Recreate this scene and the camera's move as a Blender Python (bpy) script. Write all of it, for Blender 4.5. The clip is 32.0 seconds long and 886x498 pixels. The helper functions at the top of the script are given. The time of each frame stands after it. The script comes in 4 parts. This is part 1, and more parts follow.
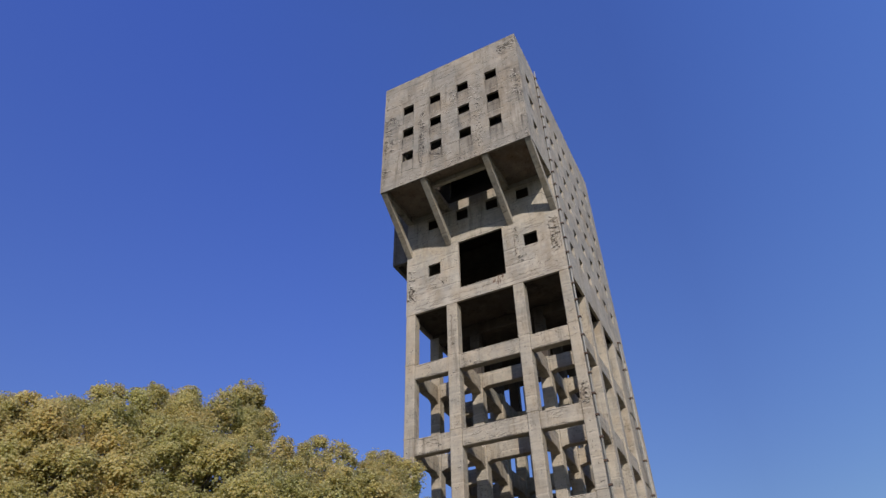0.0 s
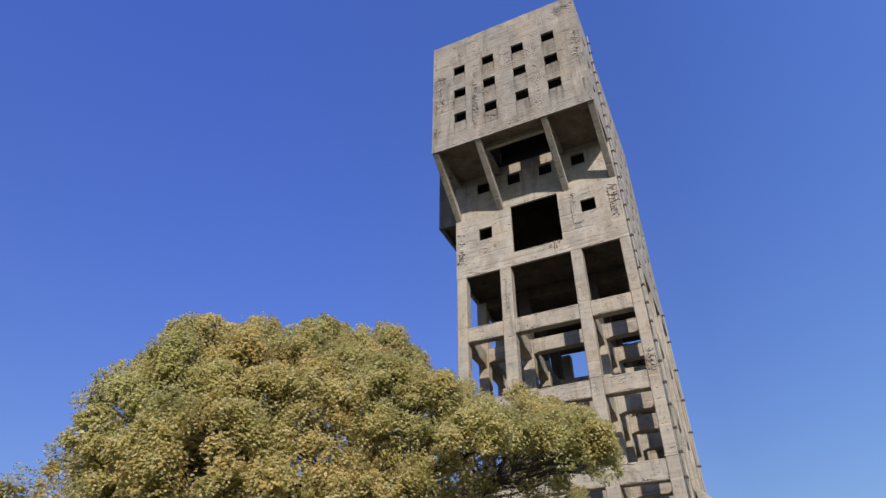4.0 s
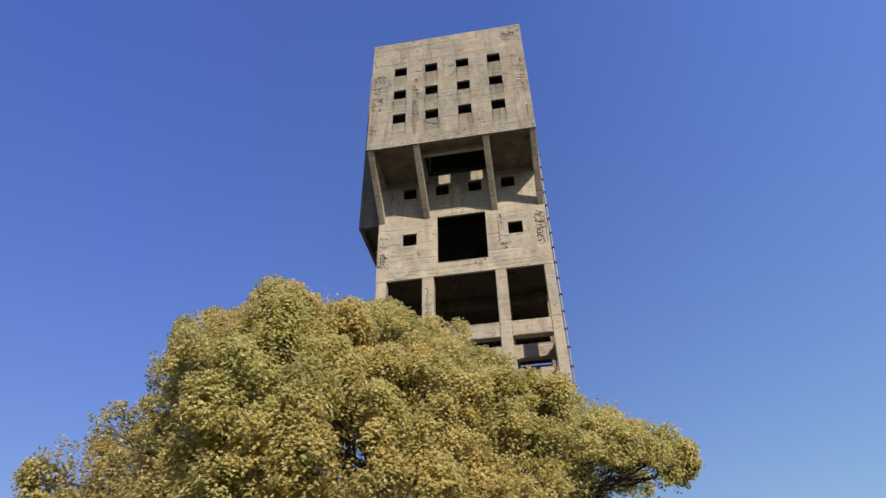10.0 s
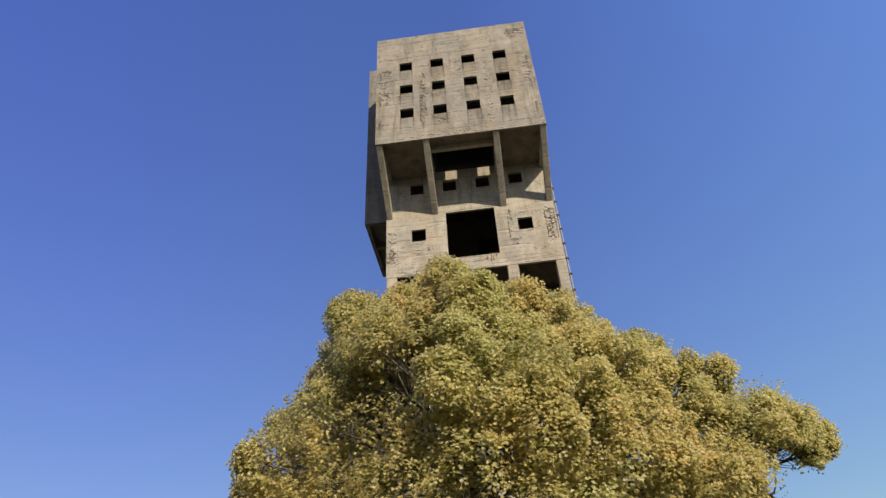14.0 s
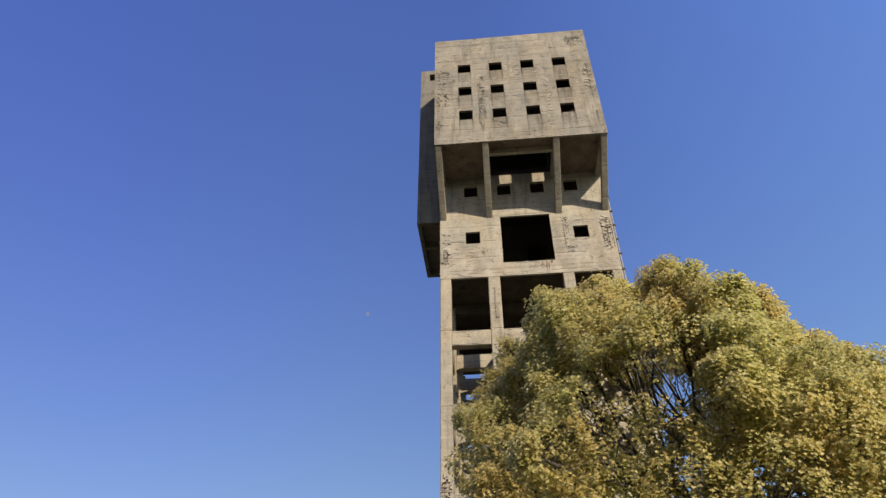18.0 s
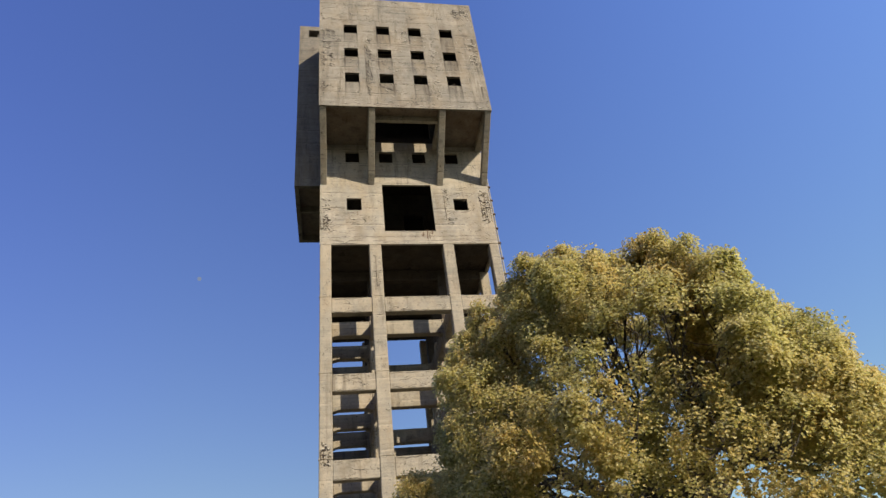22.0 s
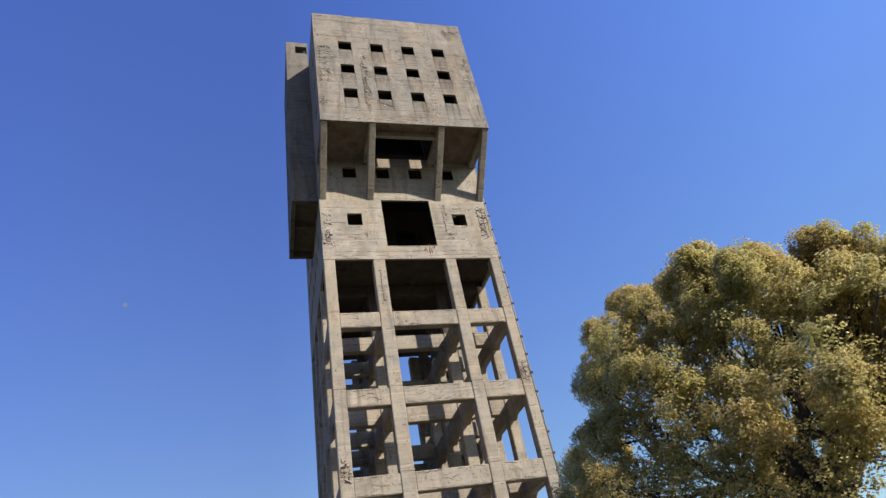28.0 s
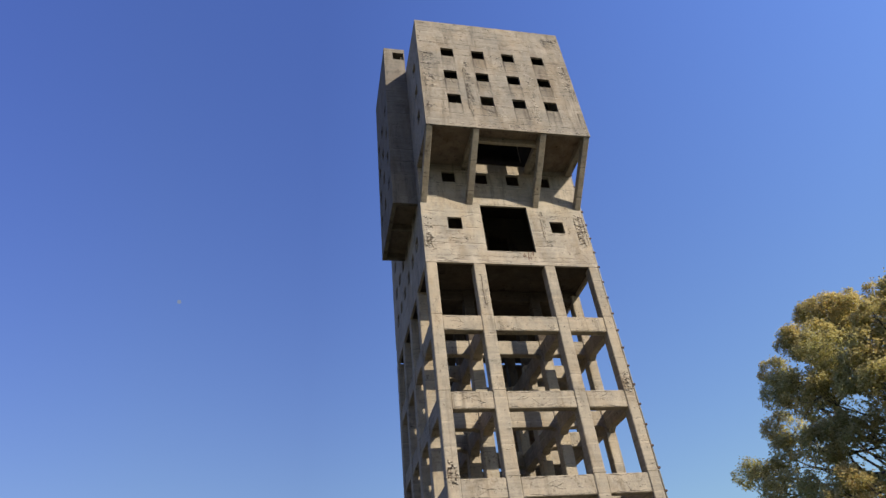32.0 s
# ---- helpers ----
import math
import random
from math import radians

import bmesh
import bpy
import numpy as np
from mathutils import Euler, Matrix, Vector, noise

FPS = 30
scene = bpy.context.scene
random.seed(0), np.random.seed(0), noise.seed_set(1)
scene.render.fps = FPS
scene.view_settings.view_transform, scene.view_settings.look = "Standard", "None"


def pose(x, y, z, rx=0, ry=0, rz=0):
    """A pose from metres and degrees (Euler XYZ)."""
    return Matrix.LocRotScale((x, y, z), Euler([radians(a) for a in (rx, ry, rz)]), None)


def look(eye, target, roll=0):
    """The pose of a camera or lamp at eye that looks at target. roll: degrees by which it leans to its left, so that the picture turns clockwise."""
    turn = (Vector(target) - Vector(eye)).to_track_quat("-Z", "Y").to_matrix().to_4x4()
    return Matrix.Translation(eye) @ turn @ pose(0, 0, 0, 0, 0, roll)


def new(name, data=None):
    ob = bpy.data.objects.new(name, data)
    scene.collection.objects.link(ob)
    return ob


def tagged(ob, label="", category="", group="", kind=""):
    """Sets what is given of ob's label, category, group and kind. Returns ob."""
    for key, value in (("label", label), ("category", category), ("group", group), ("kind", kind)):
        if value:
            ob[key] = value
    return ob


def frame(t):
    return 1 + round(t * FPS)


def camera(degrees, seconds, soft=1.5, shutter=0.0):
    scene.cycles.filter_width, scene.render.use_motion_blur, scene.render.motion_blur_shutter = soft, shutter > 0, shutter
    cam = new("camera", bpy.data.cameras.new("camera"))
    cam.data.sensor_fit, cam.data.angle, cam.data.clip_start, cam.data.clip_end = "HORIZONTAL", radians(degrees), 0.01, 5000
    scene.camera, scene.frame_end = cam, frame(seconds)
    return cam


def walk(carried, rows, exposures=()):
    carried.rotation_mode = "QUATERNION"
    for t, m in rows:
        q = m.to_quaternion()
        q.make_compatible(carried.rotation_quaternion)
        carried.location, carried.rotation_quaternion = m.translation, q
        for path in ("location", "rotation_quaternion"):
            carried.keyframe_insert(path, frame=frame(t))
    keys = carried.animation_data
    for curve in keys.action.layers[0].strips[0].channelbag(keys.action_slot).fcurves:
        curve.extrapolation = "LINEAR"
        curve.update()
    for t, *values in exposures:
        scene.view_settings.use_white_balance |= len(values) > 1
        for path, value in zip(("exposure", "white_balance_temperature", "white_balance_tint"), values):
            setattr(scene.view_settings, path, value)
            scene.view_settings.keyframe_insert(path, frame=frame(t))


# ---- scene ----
cam = camera(71.0, 32.0)
PATH = [
    (0, (19.476, -32.807, 1.883), (18.782, -31.415, 3.139), -1.40),
    (0.5, (18.892, -32.951, 1.877), (18.200, -31.571, 3.149), -1.10),
    (1, (18.312, -33.081, 1.877), (17.628, -31.678, 3.128), -0.30),
    (1.5, (17.727, -33.216, 1.865), (17.057, -31.809, 3.118), -2.10),
    (2, (17.155, -33.342, 1.845), (16.463, -31.885, 3.028), -1.30),
    (2.5, (16.607, -33.446, 1.822), (15.889, -32.024, 3.031), -0.50),
    (4.5, (14.560, -33.751, 1.600), (13.877, -32.289, 2.782), 0.10),
    (5, (14.165, -33.777, 1.611), (13.494, -32.298, 2.779), -0.60),
    (5.5, (13.804, -33.808, 1.640), (13.126, -32.360, 2.841), -1.90),
    (6, (13.427, -33.881, 1.657), (12.753, -32.407, 2.828), -2.20),
    (6.5, (13.017, -33.978, 1.672), (12.399, -32.467, 2.828), -1.80),
    (7, (12.647, -34.033, 1.683), (12.062, -32.536, 2.874), -0.20),
    (7.5, (12.290, -34.093, 1.708), (11.824, -32.540, 2.879), -1.50),
    (8, (11.873, -34.142, 1.712), (11.437, -32.581, 2.885), -0.50),
    (8.5, (11.499, -34.160, 1.736), (11.080, -32.608, 2.927), 0.00),
    (9, (11.063, -34.205, 1.767), (10.785, -32.602, 2.931), -2.60),
    (9.5, (10.611, -34.234, 1.785), (10.383, -32.649, 2.985), -2.00),
    (10, (10.259, -34.255, 1.815), (10.009, -32.692, 3.038), -1.30),
    (10.5, (9.922, -34.272, 1.814), (9.749, -32.674, 3.004), -1.20),
    (11, (9.603, -34.308, 1.805), (9.391, -32.736, 3.023), -2.20),
    (11.5, (9.221, -34.370, 1.800), (8.993, -32.811, 3.032), -1.20),
    (12, (8.834, -34.405, 1.804), (8.595, -32.816, 2.995), -3.00),
    (12.5, (8.390, -34.391, 1.800), (8.305, -32.813, 3.026), -4.70),
    (13, (7.902, -34.372, 1.790), (7.841, -32.774, 2.992), -5.60),
    (13.5, (7.387, -34.360, 1.786), (7.290, -32.752, 2.972), -5.70),
    (14, (6.861, -34.364, 1.788), (6.731, -32.785, 3.008), -3.70),
    (14.5, (6.347, -34.385, 1.794), (6.158, -32.812, 3.014), -4.70),
    (16.5, (4.458, -34.518, 1.845), (4.428, -32.925, 3.054), -1.80),
    (17, (4.134, -34.518, 1.830), (4.056, -32.934, 3.049), 1.00),
    (17.5, (3.762, -34.553, 1.843), (3.694, -32.976, 3.071), 1.60),
    (18, (3.417, -34.555, 1.830), (3.271, -32.986, 3.062), -0.20),
    (18.5, (3.041, -34.549, 1.842), (2.953, -32.953, 3.045), -0.20),
    (19, (2.673, -34.528, 1.871), (2.748, -32.905, 3.037), -3.40),
    (19.5, (2.353, -34.468, 1.876), (2.457, -32.857, 3.056), -3.10),
    (20, (2.033, -34.407, 1.883), (2.166, -32.798, 3.063), -2.30),
    (20.5, (1.726, -34.373, 1.897), (1.927, -32.744, 3.041), -5.50),
    (21, (1.472, -34.336, 1.911), (1.694, -32.723, 3.072), -5.90),
    (21.5, (1.174, -34.290, 1.934), (1.409, -32.683, 3.101), -5.40),
    (22, (0.838, -34.255, 1.962), (1.188, -32.641, 3.090), -7.50),
    (22.5, (0.568, -34.230, 1.941), (0.908, -32.638, 3.103), -7.20),
    (23, (0.270, -34.221, 1.928), (0.585, -32.635, 3.106), -6.50),
    (23.5, (-0.063, -34.145, 1.936), (0.296, -32.561, 3.103), -7.90),
    (24, (-0.358, -34.030, 1.933), (-0.005, -32.445, 3.101), -7.60),
    (24.5, (-0.671, -33.931, 1.936), (-0.288, -32.388, 3.150), -7.30),
    (26.5, (-2.269, -33.587, 1.977), (-1.781, -32.062, 3.175), -9.00),
    (27, (-2.688, -33.499, 1.986), (-2.195, -31.964, 3.169), -7.50),
    (27.5, (-3.117, -33.425, 1.986), (-2.650, -31.914, 3.210), -8.50),
    (28, (-3.556, -33.369, 1.970), (-3.011, -31.833, 3.129), -12.00),
    (28.5, (-4.004, -33.299, 1.971), (-3.426, -31.759, 3.109), -10.90),
    (29, (-4.460, -33.209, 1.981), (-3.944, -31.665, 3.143), -10.50),
    (29.5, (-4.923, -33.109, 1.993), (-4.376, -31.556, 3.128), -10.50),
    (30, (-5.390, -33.002, 2.011), (-4.880, -31.441, 3.153), -8.30),
    (30.5, (-5.862, -32.900, 2.019), (-5.434, -31.348, 3.205), -7.40),
    (31, (-6.322, -32.792, 2.021), (-5.860, -31.213, 3.159), -9.90),
    (31.5, (-6.757, -32.654, 2.037), (-6.307, -31.094, 3.206), -8.00),
    (32, (-7.172, -32.497, 2.055), (-6.771, -30.953, 3.261), -6.70),
]

walk(cam, [(t, look(eye, target, roll)) for t, eye, target, roll in PATH],
     exposures=[(0, 0.06, 5930, 13), (2.0, 0.08, 5900, 13), (5, 0.37, 5990, 13), (8, 0.36, 6300, 11), (10, 0.37, 6650, 10), (12, 0.38, 6800, 9), (24, 0.38, 6930, 8), (26.3, 0.39, 6750, 9), (27.2, 0.39, 6300, 11), (30.5, 0.39, 6180, 12), (32, 0.37, 6680, 10)])

# ---------------------------------------------------------------- light
SUN_DIR = Vector((0.55, -1.0, 0.65)).normalized()   # towards the sun
sun_elev = math.asin(SUN_DIR.z)
sun_azim = math.atan2(SUN_DIR.x, SUN_DIR.y)
world = bpy.data.worlds.new("sky")
scene.world = world
world.use_nodes = True
wn = world.node_tree
wn.nodes.clear()
w_out = wn.nodes.new("ShaderNodeOutputWorld")
w_bg = wn.nodes.new("ShaderNodeBackground")
w_sky = wn.nodes.new("ShaderNodeTexSky")
w_sky.sky_type = 'NISHITA'
w_sky.sun_disc = False
w_sky.sun_elevation = sun_elev
w_sky.sun_rotation = sun_azim
w_sky.air_density = 1.0
w_sky.dust_density = 0.4
w_sky.ozone_density = 2.0
w_bg.inputs["Strength"].default_value = 0.098
w_tc = wn.nodes.new("ShaderNodeTexCoord")
w_xyz = wn.nodes.new("ShaderNodeSeparateXYZ")
wn.links.new(w_tc.outputs["Generated"], w_xyz.inputs[0])
w_high = wn.nodes.new("ShaderNodeMapRange")          # deeper blue overhead, paler haze low down
w_high.inputs["From Min"].default_value = 0.20
w_high.inputs["From Max"].default_value = 0.85
wn.links.new(w_xyz.outputs["Z"], w_high.inputs["Value"])
w_tint = wn.nodes.new("ShaderNodeMixRGB")
w_tint.inputs["Color1"].default_value = (0.695, 0.712, 0.79, 1)
w_tint.inputs["Color2"].default_value = (0.96, 1.10, 1.92, 1)
wn.links.new(w_high.outputs[0], w_tint.inputs["Fac"])
w_east = wn.nodes.new("ShaderNodeMapRange")          # brighter haze towards the east
w_east.inputs["From Min"].default_value = 0.0
w_east.inputs["From Max"].default_value = 0.7
w_haze = wn.nodes.new("ShaderNodeMixRGB")
w_haze.inputs["Color1"].default_value = (1, 1, 1, 1)
w_haze.inputs["Color2"].default_value = (1.62, 1.71, 1.55, 1)
wn.links.new(w_east.outputs[0], w_haze.inputs["Fac"])
w_west = wn.nodes.new("ShaderNodeMapRange")          # clearer, deeper blue away from the sun
w_west.inputs["From Min"].default_value = -0.22
w_west.inputs["From Max"].default_value = -0.55
wn.links.new(w_xyz.outputs["X"], w_west.inputs["Value"])
w_deep = wn.nodes.new("ShaderNodeMixRGB")
w_deep.inputs["Color1"].default_value = (1, 1, 1, 1)
w_deep.inputs["Color2"].default_value = (0.96, 0.95, 1.09, 1)
wn.links.new(w_west.outputs[0], w_deep.inputs["Fac"])
wn.links.new(w_deep.outputs["Color"], w_haze.inputs["Color1"])
wn.links.new(w_xyz.outputs["X"], w_east.inputs["Value"])
w_mul = wn.nodes.new("ShaderNodeMixRGB")
w_mul.blend_type = 'MULTIPLY'
w_mul.inputs["Fac"].default_value = 1.0
wn.links.new(w_sky.outputs["Color"], w_mul.inputs["Color1"])
wn.links.new(w_tint.outputs["Color"], w_mul.inputs["Color2"])
w_mul2 = wn.nodes.new("ShaderNodeMixRGB")
w_mul2.blend_type = 'MULTIPLY'
w_mul2.inputs["Fac"].default_value = 1.0
wn.links.new(w_mul.outputs["Color"], w_mul2.inputs["Color1"])
wn.links.new(w_haze.outputs["Color"], w_mul2.inputs["Color2"])
wn.links.new(w_mul2.outputs["Color"], w_bg.inputs["Color"])
wn.links.new(w_bg.outputs["Background"], w_out.inputs["Surface"])
sun_data = bpy.data.lights.new("sun", "SUN")
sun_data.energy = 5.0
sun_data.angle = radians(0.53)
sun_data.color = (1.0, 0.915, 0.765)
sun_ob = new("sun", sun_data)
sun_ob.matrix_world = look(SUN_DIR * 200, (0, 0, 0))


# ---------------------------------------------------------------- materials
def mat(name):
    m = bpy.data.materials.new(name)
    m.use_nodes = True
    t = m.node_tree
    t.nodes.clear()
    out = t.nodes.new("ShaderNodeOutputMaterial")
    b = t.nodes.new("ShaderNodeBsdfPrincipled")
    t.links.new(b.outputs[0], out.inputs[0])
    return m, t, b


def nd(t, kind, **kw):
    n = t.nodes.new("ShaderNode" + kind)
    for k, v in kw.items():
        if k in n.inputs:
            n.inputs[k].default_value = v
        else:
            setattr(n, k, v)
    return n


def coords(t, scale):
    g = nd(t, "NewGeometry")
    m = nd(t, "Mapping")
    m.inputs["Scale"].default_value = scale
    t.links.new(g.outputs["Position"], m.inputs["Vector"])
    return m.outputs[0]


def noise_tex(t, scale3, scale=1.0, detail=4.0, rough=0.55):
    n = nd(t, "TexNoise", Scale=scale, Detail=detail, Roughness=rough)
    t.links.new(coords(t, scale3), n.inputs["Vector"])
    return n.outputs["Fac"]


def ramp(t, fac, stops):
    r = nd(t, "ValToRGB")
    el = r.color_ramp.elements
    while len(el) > len(stops):
        el.remove(el[-1])
    while len(el) < len(stops):
        el.new(1.0)
    for e, (p, c) in zip(el, stops):
        e.position = p
        e.color = (c, c, c, 1) if isinstance(c, (int, float)) else (*c, 1)
    t.links.new(fac, r.inputs[0])
    return r.outputs[0]


def mix(t, fac, a, b, kind="MIX"):
    n = nd(t, "MixRGB", blend_type=kind)
    for s, v in (("Fac", fac), ("Color1", a), ("Color2", b)):
        if hasattr(v, "links"):
            t.links.new(v, n.inputs[s])
        elif isinstance(v, (int, float)):
            n.inputs[s].default_value = v if s == "Fac" else (v, v, v, 1)
        else:
            n.inputs[s].default_value = (*v, 1)
    return n.outputs[0]


def bump(t, b, height, strength, distance):
    n = nd(t, "Bump", Strength=strength, Distance=distance)
    t.links.new(height, n.inputs["Height"])
    t.links.new(n.outputs[0], b.inputs["Normal"])


def math_node(t, op, a, b=None, clamp=False):
    n = nd(t, "Math", operation=op, use_clamp=clamp)
    for i, v in enumerate((a, b)):
        if v is None:
            continue
        if hasattr(v, "links"):
            t.links.new(v, n.inputs[i])
        else:
            n.inputs[i].default_value = v
    return n.outputs[0]


def concrete(name, base, stain, sills=False, joints=1.0):
    """Board-marked weathered concrete: lift joints, run-down streaks, blotches, pits; sills: dirt run down under the small openings."""
    m, t, b = mat(name)
    blot = noise_tex(t, (1, 1, 1), 0.30, 6, 0.62)
    patch = noise_tex(t, (1, 1, 0.6), 1.3, 5, 0.6)
    fine = noise_tex(t, (1, 1, 1), 7.0, 8, 0.7)
    streak = noise_tex(t, (1.5, 1.5, 0.16), 1.0, 7, 0.7)
    board = noise_tex(t, (0.16, 0.16, 4.2), 1.0, 5, 0.75)
    c = mix(t, ramp(t, blot, [(0.36, 0.0), (0.66, 1.0)]), base, tuple(v * k for v, k in zip(base, (0.66, 0.70, 0.76))))
    tan = noise_tex(t, (1, 1, 0.7), 0.55, 5, 0.65)
    c = mix(t, ramp(t, tan, [(0.47, 0.0), (0.68, 0.55)]), c, tuple(v * k for v, k in zip(base, (1.16, 1.0, 0.80))))
    c = mix(t, ramp(t, patch, [(0.50, 0.0), (0.70, 0.65)]), c, tuple(min(1, v * 1.38) for v in base))
    c = mix(t, ramp(t, board, [(0.42, 0.0), (0.62, 0.45)]), c, tuple(min(1, v * 1.30) for v in base))
    seam = noise_tex(t, (0.22, 0.22, 7.0), 1.0, 6, 0.8)
    c = mix(t, ramp(t, seam, [(0.32, 0.85), (0.39, 0.0)]), c, stain)
    c = mix(t, ramp(t, streak, [(0.54, 0.0), (0.72, 0.66)]), c, stain)
    grime = noise_tex(t, (1, 1, 1.25), 0.85, 8, 0.72)
    c = mix(t, ramp(t, grime, [(0.58, 0.0), (0.70, 0.62)]), c, tuple(v * 2.0 for v in stain))
    speck = noise_tex(t, (1, 1, 1.6), 5.5, 6, 0.75)
    c = mix(t, ramp(t, speck, [(0.36, 0.24), (0.49, 0.0)]), c, tuple(v * 0.55 for v in base))
    c = mix(t, ramp(t, speck, [(0.54, 0.0), (0.68, 0.20)]), c, tuple(min(1, v * 1.40) for v in base))
    brown = noise_tex(t, (1, 1, 0.40), 0.50, 7, 0.68)
    c = mix(t, ramp(t, brown, [(0.50, 0.0), (0.68, 0.60)]), c, tuple(v * k for v, k in zip(base, (0.66, 0.57, 0.47))))
    # lift joints: broken dark lines at each pour, with a ragged edge
    g = nd(t, "NewGeometry")
    sp = nd(t, "SeparateXYZ")
    t.links.new(g.outputs["Position"], sp.inputs[0])
    wob = noise_tex(t, (0.45, 0.45, 0.25), 1.0, 5, 0.75)
    zz = math_node(t, "ADD", math_node(t, "DIVIDE", sp.outputs["Z"], 1.41), math_node(t, "MULTIPLY", wob, 0.30))
    fr = math_node(t, "FRACT", zz)
    brk = ramp(t, noise_tex(t, (0.7, 0.7, 0.3), 1.0, 4, 0.6), [(0.44, 0.0), (0.56, 1.0)])
    line = math_node(t, "MULTIPLY", math_node(t, "LESS_THAN", fr, 0.036), brk)
    c = mix(t, math_node(t, "MULTIPLY", line, 0.75 * joints), c, stain)
    lip = math_node(t, "MULTIPLY", math_node(t, "MULTIPLY", math_node(t, "GREATER_THAN", fr, 0.93), brk), 0.4)
    c = mix(t, lip, c, tuple(min(1, v * 1.4) for v in base))
    # pits and chips
    pit = ramp(t, fine, [(0.36, 0.85), (0.45, 0.0)])
    where = ramp(t, noise_tex(t, (1, 1, 1), 0.9, 3, 0.6), [(0.46, 0.0), (0.60, 1.0)])
    c = mix(t, math_node(t, "MULTIPLY", pit, where), c, tuple(v * 0.6 for v in stain))
    if sills:
        u = math_node(t, "FRACT", math_node(t, "DIVIDE", math_node(t, "SUBTRACT", sp.outputs["X"], 1.78), 2.495))
        e1 = math_node(t, "LESS_THAN", math_node(t, "ABSOLUTE", math_node(t, "SUBTRACT", u, 0.225)), 0.215)
        e2 = ramp(t, math_node(t, "ABSOLUTE", math_node(t, "SUBTRACT", math_node(t, "ABSOLUTE", math_node(t, "SUBTRACT", u, 0.225)), 0.20)), [(0.0, 1.0), (0.05, 0.0)])
        v = math_node(t, "FRACT", math_node(t, "DIVIDE", math_node(t, "SUBTRACT", 43.24, sp.outputs["Z"]), 2.82))
        fade = ramp(t, v, [(0.0, 0.9), (0.50, 0.35), (0.62, 0.0)])
        top = math_node(t, "LESS_THAN", sp.outputs["Z"], 43.24)
        dirt = math_node(t, "MULTIPLY", math_node(t, "MULTIPLY", fade, top), math_node(t, "ADD", math_node(t, "MULTIPLY", e1, 0.45), math_node(t, "MULTIPLY", e2, 0.75)))
        dirt = math_node(t, "MULTIPLY", dirt, ramp(t, noise_tex(t, (3.0, 3.0, 0.5), 1.0, 5, 0.6), [(0.30, 0.25), (0.62, 1.0)]))
        c = mix(t, dirt, c, stain)
    t.links.new(c, b.inputs["Base Color"])
    b.inputs["Roughness"].default_value = 0.95
    b.inputs["Specular IOR Level"].default_value = 0.2
    h = mix(t, 0.5, fine, board, "ADD")
    h = mix(t, math_node(t, "MULTIPLY", line, 0.9 * joints), h, 0.0)
    bump(t, b, h, 0.75, 0.05)
    return m


CONCRETE = concrete("concrete", (0.306, 0.267, 0.212), (0.046, 0.037, 0.028), joints=0.8)
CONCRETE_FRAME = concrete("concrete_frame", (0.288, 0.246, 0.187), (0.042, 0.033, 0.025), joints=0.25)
CONCRETE_HEAD = concrete("concrete_head", (0.238, 0.208, 0.166), (0.042, 0.033, 0.025), sills=True)
# darker concrete copy: the flank box's shaded side is put into the colour
CONCRETE_BOX_SHADE = concrete("concrete_box_shade", (0.175, 0.151, 0.120), (0.040, 0.033, 0.026))
# darker, browner concrete for soffits, box floor and rear corner panels
CONCRETE_BROWN = concrete("brown_concrete", (0.205, 0.160, 0.124), (0.034, 0.026, 0.020), joints=0.3)
# hall surfaces: the darkness inside the tower is put into these two colours
SHADE_BROWN = concrete("shade_brown_concrete", (0.062, 0.049, 0.038), (0.018, 0.014, 0.011))
SHADE_BLACK = concrete("shade_black_concrete", (0.044, 0.034, 0.028), (0.014, 0.011, 0.009))


def plain(name, col, rough=0.6, metal=0.0, vary=0.25, scale=4.0):
    m, t, b = mat(name)
    n = noise_tex(t, (1, 1, 1), scale, 5, 0.6)
    c = mix(t, ramp(t, n, [(0.3, 0.0), (0.7, 1.0)]), tuple(v * (1 - vary) for v in col), tuple(min(1, v * (1 + vary)) for v in col))
    t.links.new(c, b.inputs["Base Color"])
    b.inputs["Roughness"].default_value = rough
    b.inputs["Metallic"].default_value = metal
    bump(t, b, n, 0.3, 0.01)
    return m


def ground_material(name):
    """Worn turf: grass in patches over trodden earth."""
    m, t, b = mat(name)
    wide = noise_tex(t, (1, 1, 1), 0.12, 6, 0.65)
    fine = noise_tex(t, (1, 1, 1), 9.0, 6, 0.7)
    grass = mix(t, ramp(t, fine, [(0.35, 0.0), (0.65, 1.0)]), (0.035, 0.045, 0.014), (0.085, 0.092, 0.034))
    earth = mix(t, ramp(t, fine, [(0.35, 0.0), (0.65, 1.0)]), (0.075, 0.058, 0.040), (0.135, 0.108, 0.078))
    c = mix(t, ramp(t, wide, [(0.46, 0.0), (0.58, 1.0)]), grass, earth)
    t.links.new(c, b.inputs["Base Color"])
    b.inputs["Roughness"].default_value = 0.95
    bump(t, b, fine, 0.6, 0.05)
    return m


GROUND = ground_material("ground")
PIPE = plain("pipe", (0.20, 0.185, 0.155), 0.6, 0.0, 0.25, 6)
SPALL = plain("spalled_concrete", (0.046, 0.036, 0.027), 0.95, 0, 0.5, 10)
PALE = plain("broken_edge", (0.47, 0.42, 0.335), 0.95, 0, 0.3, 8)
RUST_RUN = plain("rust_run", (0.105, 0.060, 0.038), 0.95, 0, 0.5, 6)
RUST = plain("rust", (0.075, 0.045, 0.03), 0.9, 0.2, 0.4, 12)


